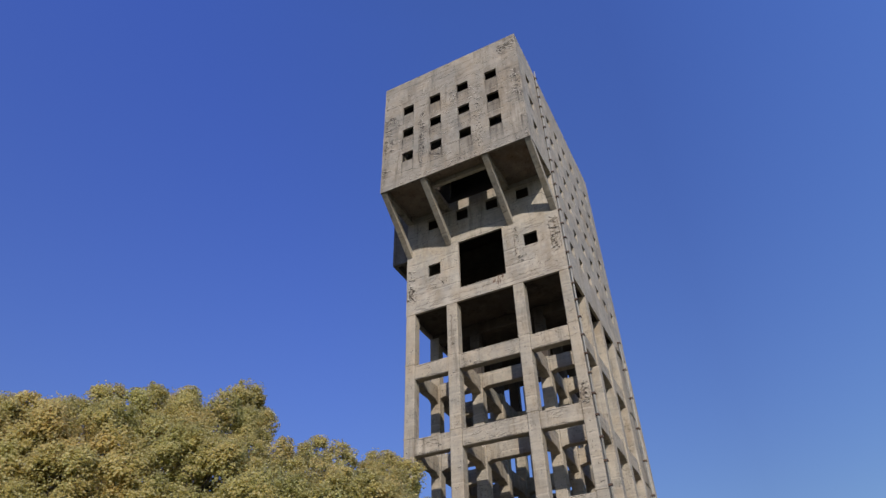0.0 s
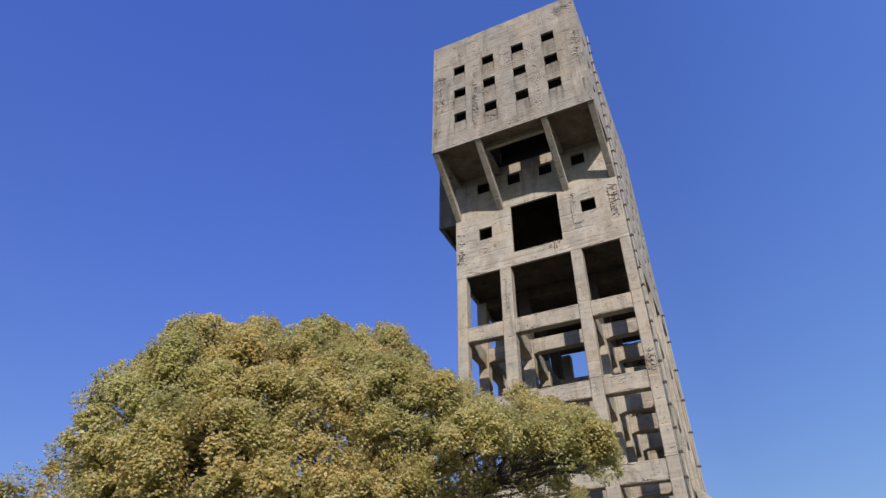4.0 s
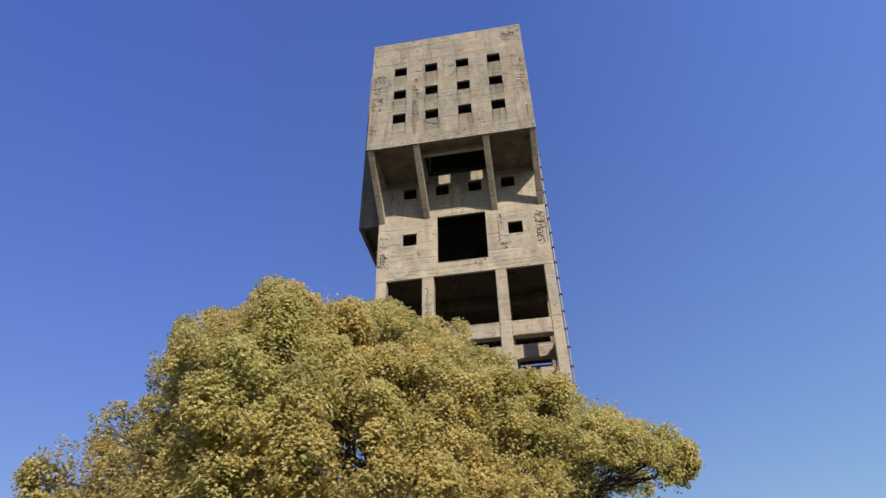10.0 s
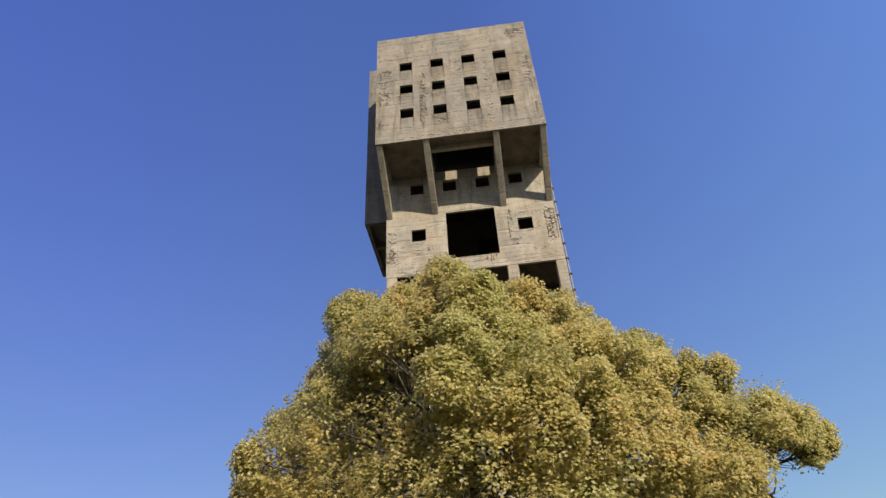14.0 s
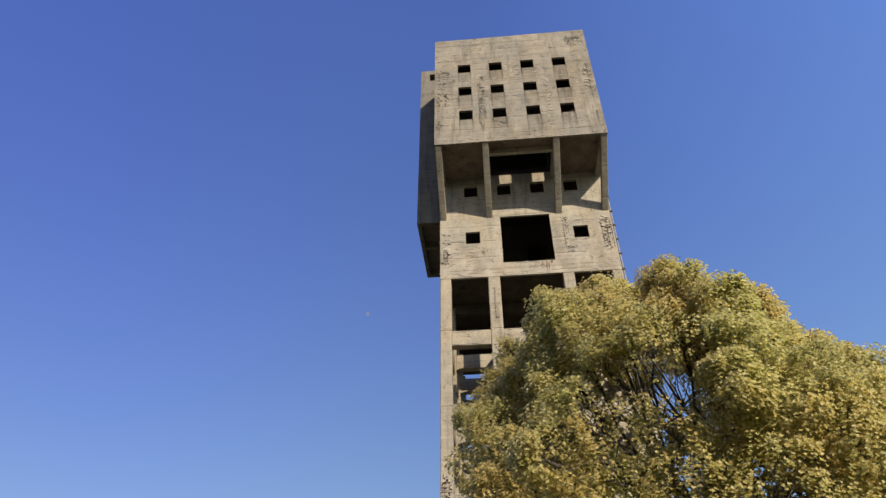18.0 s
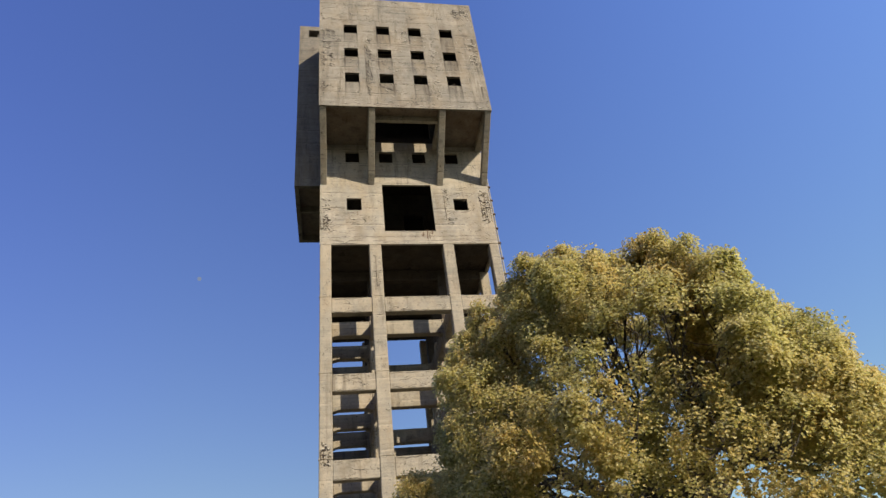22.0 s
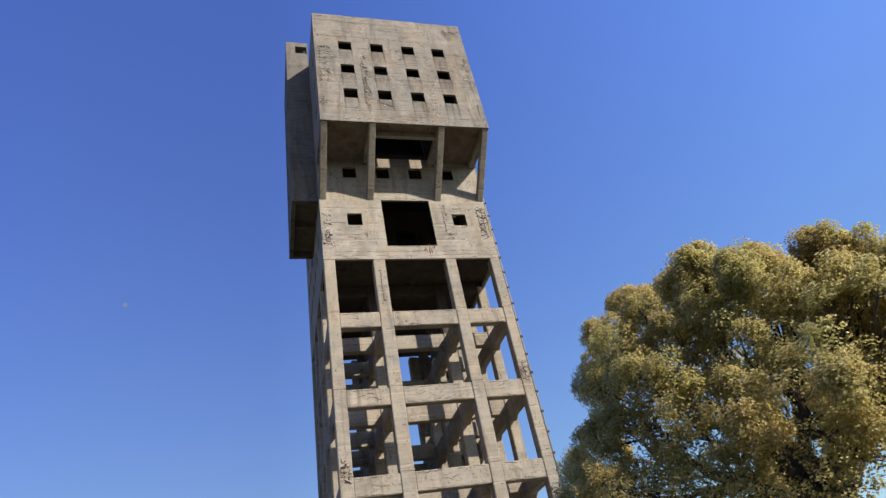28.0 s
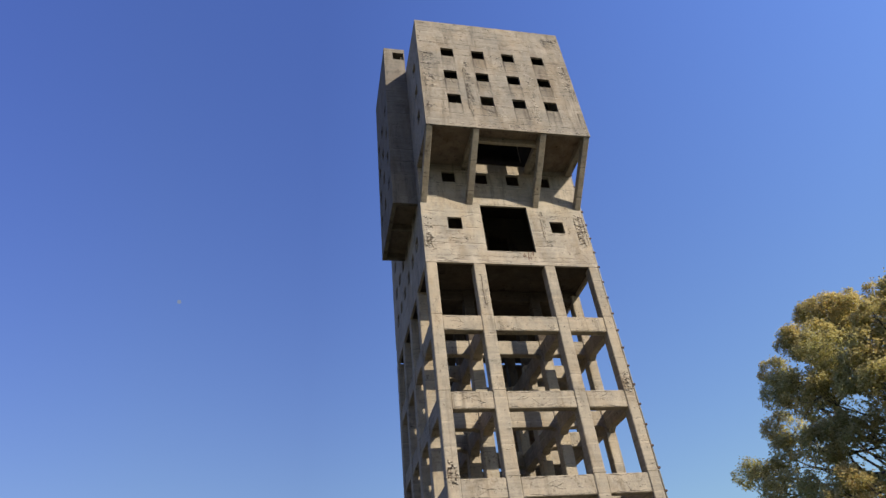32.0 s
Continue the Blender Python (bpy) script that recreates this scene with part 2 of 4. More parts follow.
# ---------------------------------------------------------------- building helpers
def part(name, bm, material, parent=None, label=""):
    me = bpy.data.meshes.new(name)
    bm.to_mesh(me)
    bm.free()
    me.materials.append(material)
    ob = new(name, me)
    if parent is not None:
        ob.parent = parent
    if label:
        ob["label"] = label
    return ob


def box_into(bm, x0, x1, y0, y1, z0, z1):
    vs = [bm.verts.new((x, y, z)) for z in (z0, z1) for y in (y0, y1) for x in (x0, x1)]
    for f in ((0, 2, 3, 1), (4, 5, 7, 6), (0, 1, 5, 4), (2, 6, 7, 3), (0, 4, 6, 2), (1, 3, 7, 5)):
        bm.faces.new([vs[i] for i in f])
    return vs


def prism(profile, axis, a, b):
    """A profile of (u, v) swept along axis from a to b; for x: (y, z), for y: (x, z), for z: (x, y)."""
    bm = bmesh.new()
    def at(p, w):
        u, v = p
        return {"x": (w, u, v), "y": (u, w, v), "z": (u, v, w)}[axis]
    lo = [bm.verts.new(at(p, a)) for p in profile]
    hi = [bm.verts.new(at(p, b)) for p in profile]
    bm.faces.new(lo)
    bm.faces.new(hi[::-1])
    n = len(profile)
    for i in range(n):
        bm.faces.new((lo[i], hi[i], hi[(i + 1) % n], lo[(i + 1) % n]))
    bmesh.ops.recalc_face_normals(bm, faces=bm.faces)
    return bm


def bevelled(bm, w, seg=1):
    bmesh.ops.bevel(bm, geom=list(bm.edges), offset=w, segments=seg, affect='EDGES')
    return bm


def pierced(axis, w0, w1, u0, u1, v0, v1, holes):
    """A wall between w0 and w1 on its axis, u and v along it (v is z), with openings (u0, u1, v0, v1) through it."""
    cu = sorted({u0, u1, *(h[0] for h in holes), *(h[1] for h in holes)})
    cv = sorted({v0, v1, *(h[2] for h in holes), *(h[3] for h in holes)})
    bm = bmesh.new()
    def at(w, u, v):
        return (w, u, v) if axis == "x" else (u, w, v)
    nu, nv = len(cu) - 1, len(cv) - 1
    solid = [[not any(h[0] - 1e-6 < (cu[i] + cu[i + 1]) / 2 < h[1] + 1e-6 and h[2] - 1e-6 < (cv[j] + cv[j + 1]) / 2 < h[3] + 1e-6 for h in holes)
              for j in range(nv)] for i in range(nu)]
    verts = {}
    def vert(s, i, j):
        k = (s, i, j)
        if k not in verts:
            verts[k] = bm.verts.new(at((w0, w1)[s], cu[i], cv[j]))
        return verts[k]
    def full(i, j):
        return 0 <= i < nu and 0 <= j < nv and solid[i][j]
    for i in range(nu):
        for j in range(nv):
            if not solid[i][j]:
                continue
            for s in (0, 1):
                bm.faces.new([vert(s, i, j), vert(s, i + 1, j), vert(s, i + 1, j + 1), vert(s, i, j + 1)])
            for di, dj, a, b in ((-1, 0, (i, j), (i, j + 1)), (1, 0, (i + 1, j), (i + 1, j + 1)), (0, -1, (i, j), (i + 1, j)), (0, 1, (i, j + 1), (i + 1, j + 1))):
                if not full(i + di, j + dj):
                    bm.faces.new([vert(0, *a), vert(0, *b), vert(1, *b), vert(1, *a)])
    bmesh.ops.recalc_face_normals(bm, faces=bm.faces)
    return bm


def tube_into(bm, pts, radii, sides=8):
    """A tapered round tube through pts."""
    rings = []
    for i, p in enumerate(pts):
        p = Vector(p)
        d = (Vector(pts[min(i + 1, len(pts) - 1)]) - Vector(pts[max(i - 1, 0)])).normalized()
        s = d.cross(Vector((0.31, 0.17, 0.93)) if abs(d.z) < 0.9 else Vector((1, 0, 0))).normalized()
        u = d.cross(s)
        rings.append([bm.verts.new(p + (s * math.cos(2 * math.pi * k / sides) + u * math.sin(2 * math.pi * k / sides)) * radii[i]) for k in range(sides)])
    for a, b in zip(rings, rings[1:]):
        for k in range(sides):
            f = bm.faces.new((a[k], a[(k + 1) % sides], b[(k + 1) % sides], b[k]))
            f.smooth = True
    bm.faces.new(rings[0][::-1])
    bm.faces.new(rings[-1])


# ---------------------------------------------------------------- ground
bm = bmesh.new()
for i in range(25):
    for j in range(25):
        bm.verts.new(((i / 12 - 1) * 2500, (j / 12 - 1) * 2500, 0))
bm.verts.ensure_lookup_table()
for i in range(24):
    for j in range(24):
        bm.faces.new([bm.verts[i * 25 + j], bm.verts[(i + 1) * 25 + j], bm.verts[(i + 1) * 25 + j + 1], bm.verts[i * 25 + j + 1]])
tagged(part("ground", bm, GROUND), "rough grass and bare earth round the tower", "ground", kind="structure")

# ---------------------------------------------------------------- winding tower
W, D = 12.25, 15.3
TOP = 47.76
BLOCK_Y, BLOCK_Z = -4.28, 35.10          # front of the overhanging head and its lower edge
SILL = 26.35                             # lower edge of the closed upper part
WALL = 0.18
ROWS = [44.26 - 2.82 * k for k in range(6)]      # heads of the small square openings
HOLE = 1.02
COLS_X = [1.83 + 2.495 * k for k in range(4)]
COLS_Y = [2.0 + 2.12 * k for k in range(6)]
POSTS_X = [(0.0, 0.74), (3.26, 4.07), (8.31, 9.06), (11.58, 12.25)]
POSTS_Y = [(0.0, 0.72), (3.645, 4.365), (7.29, 8.01), (10.935, 11.655), (14.58, 15.30)]
BEAMS = [21.18, 16.02, 11.05, 6.05]      # undersides
INNER_RISE = 0.29                        # the beams of the inner frames lie higher
BEAM_H = 1.08


def holes_at(us, tops, w=HOLE, h=HOLE):
    return [(u, u + w, z - h, z) for u in us for z in tops]


def block(name, x0, x1, y0, y1, z0, z1, parent, material=None, edge=0.035, label=""):
    """A cast member with worn arrises."""
    bm = bmesh.new()
    box_into(bm, x0, x1, y0, y1, z0, z1)
    bmesh.ops.recalc_face_normals(bm, faces=bm.faces)
    if edge:
        bevelled(bm, edge)
    return part(name, bm, material or CONCRETE, parent, label)


tower = tagged(new("winding_tower"), "tall weathered grey-tan concrete mine winding tower, derelict, with an overhanging head", "tower")
# --- overhanging head
part("head_front_wall", pierced("y", BLOCK_Y, BLOCK_Y + WALL, 0, W, BLOCK_Z, TOP, holes_at(COLS_X, ROWS[:3])), CONCRETE_HEAD, tower)
for x0, x1 in ((0, WALL), (W - WALL, W)):
    part("head_side_wall", pierced("x", x0, x1, BLOCK_Y + WALL, 0, BLOCK_Z, TOP, holes_at([-2.75], ROWS[:3], 1.0)), CONCRETE, tower)
block("head_roof", WALL, W - WALL, BLOCK_Y + WALL, 0, TOP - 0.6, TOP - 0.3, tower, SHADE_BLACK, edge=0)
for x0, x1 in ((WALL, 3.40), (8.89, W - WALL)):
    block("head_floor", x0, x1, BLOCK_Y + WALL, 0, 35.55, 35.85, tower, CONCRETE_BROWN, edge=0)
block("head_floor_beam", 3.86, 8.43, BLOCK_Y + WALL, -3.15, 35.40, 35.85, tower, CONCRETE_BROWN, edge=0.03)
block("trimmer_beam", 3.862, 8.428, -3.148, -2.86, 34.98, 35.60, tower, edge=0.03)
for x0, x1 in ((0.03, 0.48), (3.40, 3.86), (8.43, 8.89), (11.77, 12.22)):
    st = prism([(BLOCK_Y + 0.06, BLOCK_Z - 0.002), (-0.002, 31.58), (-0.002, 32.25), (BLOCK_Y + 0.88, BLOCK_Z - 0.002)], "x", x0, x1)
    part("strut", bevelled(st, 0.03), CONCRETE, tower)
    block("head_beam", max(x0, WALL + 0.002), min(x1, W - WALL - 0.002), BLOCK_Y + WALL, -0.002, BLOCK_Z + 0.01, 35.55, tower, edge=0)

# --- closed upper body
front = [(4.39, 7.94, 27.45, 31.63), (1.84, 2.87, 29.28, 30.345), (9.49, 10.52, 29.28, 30.345), (3.90, 8.40, 36.3, 46.5)]
front += [(x, x + 1.0, 33.79, 34.83) for x in COLS_X]
part("front_wall", pierced("y", 0, WALL, 0, W, SILL, TOP - 0.3, front), CONCRETE, tower)
for x0, x1 in ((0, WALL), (W - WALL, W)):
    part("side_wall", pierced("x", x0, x1, WALL, D - WALL, SILL, TOP - 0.3, holes_at(COLS_Y, ROWS, 0.95)), CONCRETE, tower)
part("rear_wall", pierced("y", D - WALL, D, 0, W, 28.0, TOP - 0.3, holes_at(COLS_X, ROWS[:1])), CONCRETE, tower)
block("roof", 0, W, 0, D, TOP - 0.3, TOP, tower, edge=0.04)
# dark panel added inside the head so that its windows look black
part("head_shade_panel", pierced("y", -0.06, -0.004, WALL + 0.01, W - WALL - 0.01, 35.87, TOP - 0.62, [(3.90, 8.40, 36.3, 46.5)]), SHADE_BLACK, tower)
# floors and cross walls deep behind the openings, hall shade put into their colour
# this floor and the upper cross wall are added to hold light back
block("hall_floor", WALL, W - WALL, WALL, D - WALL, 35.0, 35.4, tower, SHADE_BLACK, edge=0)
part("hall_wall", pierced("y", 5.2, 5.5, WALL, W - WALL, SILL + 0.604, 35.0, [(6.5, 8.1, 30.4, 32.9)]), SHADE_BROWN, tower)
block("hall_wall", WALL, W - WALL, 4.4, 4.7, 35.4, TOP - 0.3, tower, SHADE_BLACK, edge=0)
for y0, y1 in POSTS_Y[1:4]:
    block("deck_beam", WALL, W - WALL, y0 + 0.1, y1 - 0.1, SILL - 0.55, SILL + 0.315, tower, SHADE_BROWN, edge=0.03)
block("deck_slab", WALL, W - WALL, WALL, D - WALL, SILL + 0.32, SILL + 0.60, tower, SHADE_BROWN, edge=0)

# --- open frame
for j, (y0, y1) in enumerate(POSTS_Y):
    for x0, x1 in POSTS_X:
        if j in (0, 4):
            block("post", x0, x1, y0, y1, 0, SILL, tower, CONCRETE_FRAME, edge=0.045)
        else:                     # heads inside the top hall, its shade put into their colour
            edge_bay = x0 < 1 or x0 > 11
            cut = SILL if edge_bay else BEAMS[0] + BEAM_H + 0.26
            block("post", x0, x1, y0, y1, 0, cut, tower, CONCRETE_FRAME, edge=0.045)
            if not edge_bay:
                block("post_head", x0 + 0.03, x1 - 0.03, y0 + 0.03, y1 - 0.03, cut - 0.05, SILL + 0.30, tower, SHADE_BROWN, edge=0.03)
        if j == 0:
            for z in BEAMS:       # projecting lift collars at each floor
                zt = z + BEAM_H + 0.10
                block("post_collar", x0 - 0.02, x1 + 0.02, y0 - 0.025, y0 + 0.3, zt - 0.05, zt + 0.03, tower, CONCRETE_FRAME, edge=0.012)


def haunched(axis, w0, w1, a, b, z, h, depth, run, first=True):
    """A beam from a to b with its underside splayed down towards both posts, or towards the second alone."""
    prof = [(a, z + h), (b, z + h), (b, z - depth), (b - 0.05, z - depth), (b - run, z)]
    prof += [(a + run, z), (a + 0.05, z - depth), (a, z - depth)] if first else [(a, z)]
    return bevelled(prism(prof, axis, w0, w1), 0.03)


for z in BEAMS:
    for j, (y0, y1) in enumerate(POSTS_Y):
        for i, ((a, b), (c, d)) in enumerate(zip(POSTS_X, POSTS_X[1:])):
            if j == 2 and i == 1:
                continue          # open shaft
            if j in (0, 4):
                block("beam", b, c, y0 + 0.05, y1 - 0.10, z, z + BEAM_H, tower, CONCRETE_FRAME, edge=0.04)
            else:
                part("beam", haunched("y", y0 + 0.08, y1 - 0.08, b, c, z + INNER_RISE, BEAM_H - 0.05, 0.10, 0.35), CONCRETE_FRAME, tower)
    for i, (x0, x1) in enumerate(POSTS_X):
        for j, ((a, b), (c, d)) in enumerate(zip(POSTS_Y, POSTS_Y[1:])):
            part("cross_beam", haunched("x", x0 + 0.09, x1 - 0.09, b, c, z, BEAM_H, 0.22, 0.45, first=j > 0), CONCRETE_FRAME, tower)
# closed bays: rear flank bay and rear corner bay
for z0, z1 in zip([0] + [z + BEAM_H for z in reversed(BEAMS)], list(reversed(BEAMS)) + [SILL]):
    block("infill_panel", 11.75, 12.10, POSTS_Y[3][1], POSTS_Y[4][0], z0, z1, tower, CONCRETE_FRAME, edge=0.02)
    block("infill_panel", POSTS_X[2][1], POSTS_X[3][0], D - 0.55, D - 0.2, z0, z1, tower, CONCRETE_BROWN, edge=0.02)

# --- box on the flank, open below with a cross rib
BX0, BY0, BY1, BZ0, BZ1 = -1.845, 0.85, 7.92, 32.2, 50.95
part("box_front_wall", pierced("y", BY0, BY0 + 0.3, BX0, -0.003, BZ0, BZ1, [(-1.07, -0.08, 49.45, 50.4)]), CONCRETE_BOX_SHADE, tower)
part("box_outer_wall", pierced("x", BX0, BX0 + 0.3, BY0 + 0.3, BY1, BZ0, BZ1, holes_at([1.75, 4.1, 6.4], ROWS[:4], 0.8)), CONCRETE_BOX_SHADE, tower)
block("box_rear_wall", BX0 + 0.3, -0.003, BY1 - 0.3, BY1, BZ0, BZ1, tower, CONCRETE_BOX_SHADE, edge=0)
block("box_roof", BX0 + 0.3, -0.003, BY0 + 0.3, BY1 - 0.3, BZ1 - 0.5, BZ1 - 0.2, tower, CONCRETE_BOX_SHADE, edge=0)
block("box_inner_wall", -0.3, -0.003, BY0 + 0.3, BY1 - 0.3, TOP, BZ1 - 0.5, tower, CONCRETE_BOX_SHADE, edge=0)
block("box_floor", BX0 + 0.3, -0.003, BY0 + 0.3, BY1 - 0.3, 32.75, 33.05, tower, CONCRETE_BROWN, edge=0)
block("box_rib", BX0 + 0.3, -0.003, 3.92, 4.22, BZ0 + 0.02, 32.75, tower, CONCRETE_BOX_SHADE, edge=0.02)

# --- sloping chute against the flank
part("chute_roof", bevelled(prism([(12.26, 12.2), (12.26, 11.2), (20.2, 3.2), (20.2, 4.3)], "y", 6.0, 10.2), 0.04), CONCRETE, tower)
part("chute_wall", prism([(12.27, 11.15), (12.27, 0), (20.0, 0), (20.0, 3.3)], "y", 6.3, 6.6), CONCRETE, tower)
part("chute_wall", prism([(12.27, 11.15), (12.27, 0), (20.0, 0), (20.0, 3.3)], "y", 9.6, 9.9), CONCRETE, tower)


# --- down pipes
def down_pipe(x, y, z0, z1, r, pitch, name):
    bm = bmesh.new()
    tube_into(bm, [(x, y, z0), (x, y, z1)], [r, r], 8)
    p = part(name, bm, PIPE, tower, "pale painted steel pipe with dark brackets")
    z = z0 + 0.8
    while z < z1:
        b2 = bmesh.new()
        box_into(b2, x - r * 1.9, x + r * 1.9, y - r * 1.9, y + r * 1.9, z, z + 0.10)
        box_into(b2, x - 0.20, x + r, y - 0.03, y + 0.03, z + 0.02, z + 0.08)
        part("bracket", b2, RUST, p)
        z += pitch


down_pipe(12.37, 0.16, 0, 47.95, 0.055, 1.28, "down_pipe")
down_pipe(12.37, 12.9, 0, 27.4, 0.06, 2.4, "down_pipe")


# --- spalled, cracked and rusted places on the front faces
def chips(name, y, spots, parent, material, seed, label="", gaps=()):
    """Ragged chips a few millimetres off the face y; spots: (x0, x1, z0, z1, count, width, height)."""
    r = random.Random(seed)
    bm = bmesh.new()
    for x0, x1, z0, z1, count, w, h in spots:
        for _ in range(count):
            cx, cz = r.uniform(x0, x1), r.uniform(z0, z1)
            if any(a - 0.15 < cx < b + 0.15 and c - 0.12 < cz < d + 0.12 for a, b, c, d in gaps):
                continue
            q0 = r.uniform(0.3, 1.0) ** 2 * 1.9 + 0.25
            ww, hh = w * q0, h * q0 * r.uniform(0.6, 1.2)
            n = r.randint(5, 8)
            ph = r.uniform(0, 6.28)
            ring = []
            for k in range(n):
                a = ph + 2 * math.pi * k / n
                q = r.uniform(0.45, 1.0)
                ring.append(bm.verts.new((cx + math.cos(a) * ww * q, y - 0.006, cz + math.sin(a) * hh * q)))
            hub = bm.verts.new((cx, y - 0.004, cz))
            for k in range(n):
                bm.faces.new((ring[k], ring[(k + 1) % n], hub))
    ob = part(name, bm, material, parent, label)
    return tagged(ob, kind="stuff")


def cracks(name, y, lines, parent, material, seed, gaps=()):
    """Thin jagged cracks: (x, z, length, rise, width)."""
    r = random.Random(seed)
    bm = bmesh.new()
    for x, z, ln, rise, wd in lines:
        n = max(4, int(abs(ln) / 0.16))
        prev = None
        for k in range(n + 1):
            f = k / n
            cx, cz = x + ln * f, z + rise * f + r.uniform(-0.05, 0.05)
            hw = wd * r.uniform(0.2, 1.0) * (0.3 + 0.7 * math.sin(math.pi * min(1, max(0.05, f))))
            cur = (bm.verts.new((cx, y - 0.007, cz - hw)), bm.verts.new((cx, y - 0.007, cz + hw)))
            if any(a - 0.02 < cx < b + 0.02 and c - 0.03 < cz < d + 0.03 for a, b, c, d in gaps):
                prev = None
                continue
            if prev:
                bm.faces.new((prev[0], cur[0], cur[1], prev[1]))
            prev = cur
    return tagged(part(name, bm, material, parent), kind="stuff")


def rebar(name, y, x0, x1, z0, z1, nx, nz, parent, seed):
    """A patch of bared, rusted reinforcing bars."""
    r = random.Random(seed)
    bm = bmesh.new()
    for i in range(nx):
        x = x0 + (x1 - x0) * (i / max(1, nx - 1)) + r.uniform(-0.05, 0.05)
        tube_into(bm, [(x, y - 0.02, z0 + r.uniform(0, 0.3)), (x + r.uniform(-0.03, 0.03), y - 0.035, (z0 + z1) / 2), (x, y - 0.02, z1 - r.uniform(0, 0.3))], [0.013] * 3, 5)
    for i in range(nz):
        z = z0 + (z1 - z0) * (i + 0.5) / nz + r.uniform(-0.11, 0.11)
        if r.random() < 0.25:
            continue
        a = r.uniform(-0.1, 0.55)
        b = a + r.uniform(0.25, 0.6)
        tube_into(bm, [(x0 + (x1 - x0) * a, y - 0.03, z), (x0 + (x1 - x0) * b, y - 0.03, z + r.uniform(-0.10, 0.10))], [0.013] * 2, 5)
    return part(name, bm, RUST, parent)


def scars(y, spots, parent, seed, gaps=(), low=0.0, high=50.0):
    """Broken-out strokes with a pale upper lip; spots: (x0, x1, z0, z1, count, length, half width, slope)."""
    r = random.Random(seed)
    dark, pale = bmesh.new(), bmesh.new()
    for x0, x1, z0, z1, count, ln, wd, slope in spots:
        for _ in range(count):
            cx, cz = r.uniform(x0, x1), r.uniform(z0, z1)
            a = r.gauss(0, slope)
            n = r.randint(3, 5)
            step = ln * r.uniform(0.35, 1.5) / n
            pts = []
            for k in range(n + 1):
                pts.append((cx, cz, 1.35 * wd * r.uniform(0.25, 1.35) * (0.35 if k in (0, n) else 1.0)))
                a += r.gauss(0, 0.34)
                cx += math.cos(a) * step
                cz += math.sin(a) * step
            if any(g0 - 0.06 < px < g1 + 0.06 and g2 - 0.06 < pz < g3 + 0.06 for px, pz, _w in pts for g0, g1, g2, g3 in gaps):
                continue
            if any(px < 0.04 or px > W - 0.04 or pz < low + 0.05 or pz > high - 0.07 for px, pz, _w in pts):
                continue
            for bm, lift, k_w, off in ((dark, 0.0, 1.0, 0.007), (pale, 1.5, 0.55, 0.005)):
                if bm is pale and r.random() < 0.4:
                    continue
                prev = None
                for px, pz, hw in pts:
                    nz = pz + lift * hw
                    cur = (bm.verts.new((px - hw * 0.4, y - off, nz - hw * k_w)), bm.verts.new((px + hw * 0.4, y - off, nz + hw * k_w)))
                    if prev:
                        bm.faces.new((prev[0], cur[0], cur[1], prev[1]))
                    prev = cur
    tagged(part("spalling", dark, SPALL, parent, "dark broken-out scars in the concrete"), kind="stuff")
    tagged(part("broken_lip", pale, PALE, parent, "pale fresh edges of broken concrete"), kind="stuff")


HEAD_SCARS = [(3.35, 3.75, 36.3, 42.7, 130, 0.24, 0.032, 0.9), (8.25, 8.70, 36.2, 42.9, 85, 0.22, 0.027, 0.9), (0.10, 0.70, 41.2, 42.1, 26, 0.30, 0.030, 0.3),
              (0.10, 0.85, 39.2, 40.8, 48, 0.26, 0.026, 0.3), (0.10, 0.95, 42.6, 43.6, 34, 0.40, 0.024, 0.3), (0.05, 0.45, 36.8, 37.3, 10, 0.3, 0.035, 0.3), (10.4, 12.1, 45.9, 47.0, 60, 0.55, 0.024, 0.25),
              (11.3, 12.1, 39.6, 42.6, 55, 0.40, 0.028, 0.4), (5.8, 6.8, 42.4, 43.9, 30, 0.24, 0.030, 0.8), (6.6, 7.4, 40.6, 41.2, 9, 0.4, 0.035, 0.5),
              (0.3, 11.5, 35.18, 35.55, 60, 0.30, 0.022, 0.3), (3.3, 3.7, 45.2, 46.8, 14, 0.2, 0.02, 0.9), (0.2, 11.6, 36.0, 47.4, 130, 0.6, 0.018, 0.25),
              (4.0, 5.0, 37.0, 37.8, 9, 0.4, 0.035, 0.5), (1.2, 1.6, 42.0, 42.6, 8, 0.2, 0.03, 0.7), (11.9, 12.2, 35.2, 35.7, 10, 0.16, 0.03, 0.9),
              (0.03, 0.25, 35.2, 47.5, 45, 0.18, 0.03, 0.8), (11.95, 12.2, 35.2, 47.5, 45, 0.18, 0.03, 0.8), (0.2, 12.0, 47.45, 47.72, 40, 0.3, 0.018, 0.3)]
scars(BLOCK_Y, HEAD_SCARS, tower, 3, holes_at(COLS_X, ROWS[:3]), BLOCK_Z, TOP)
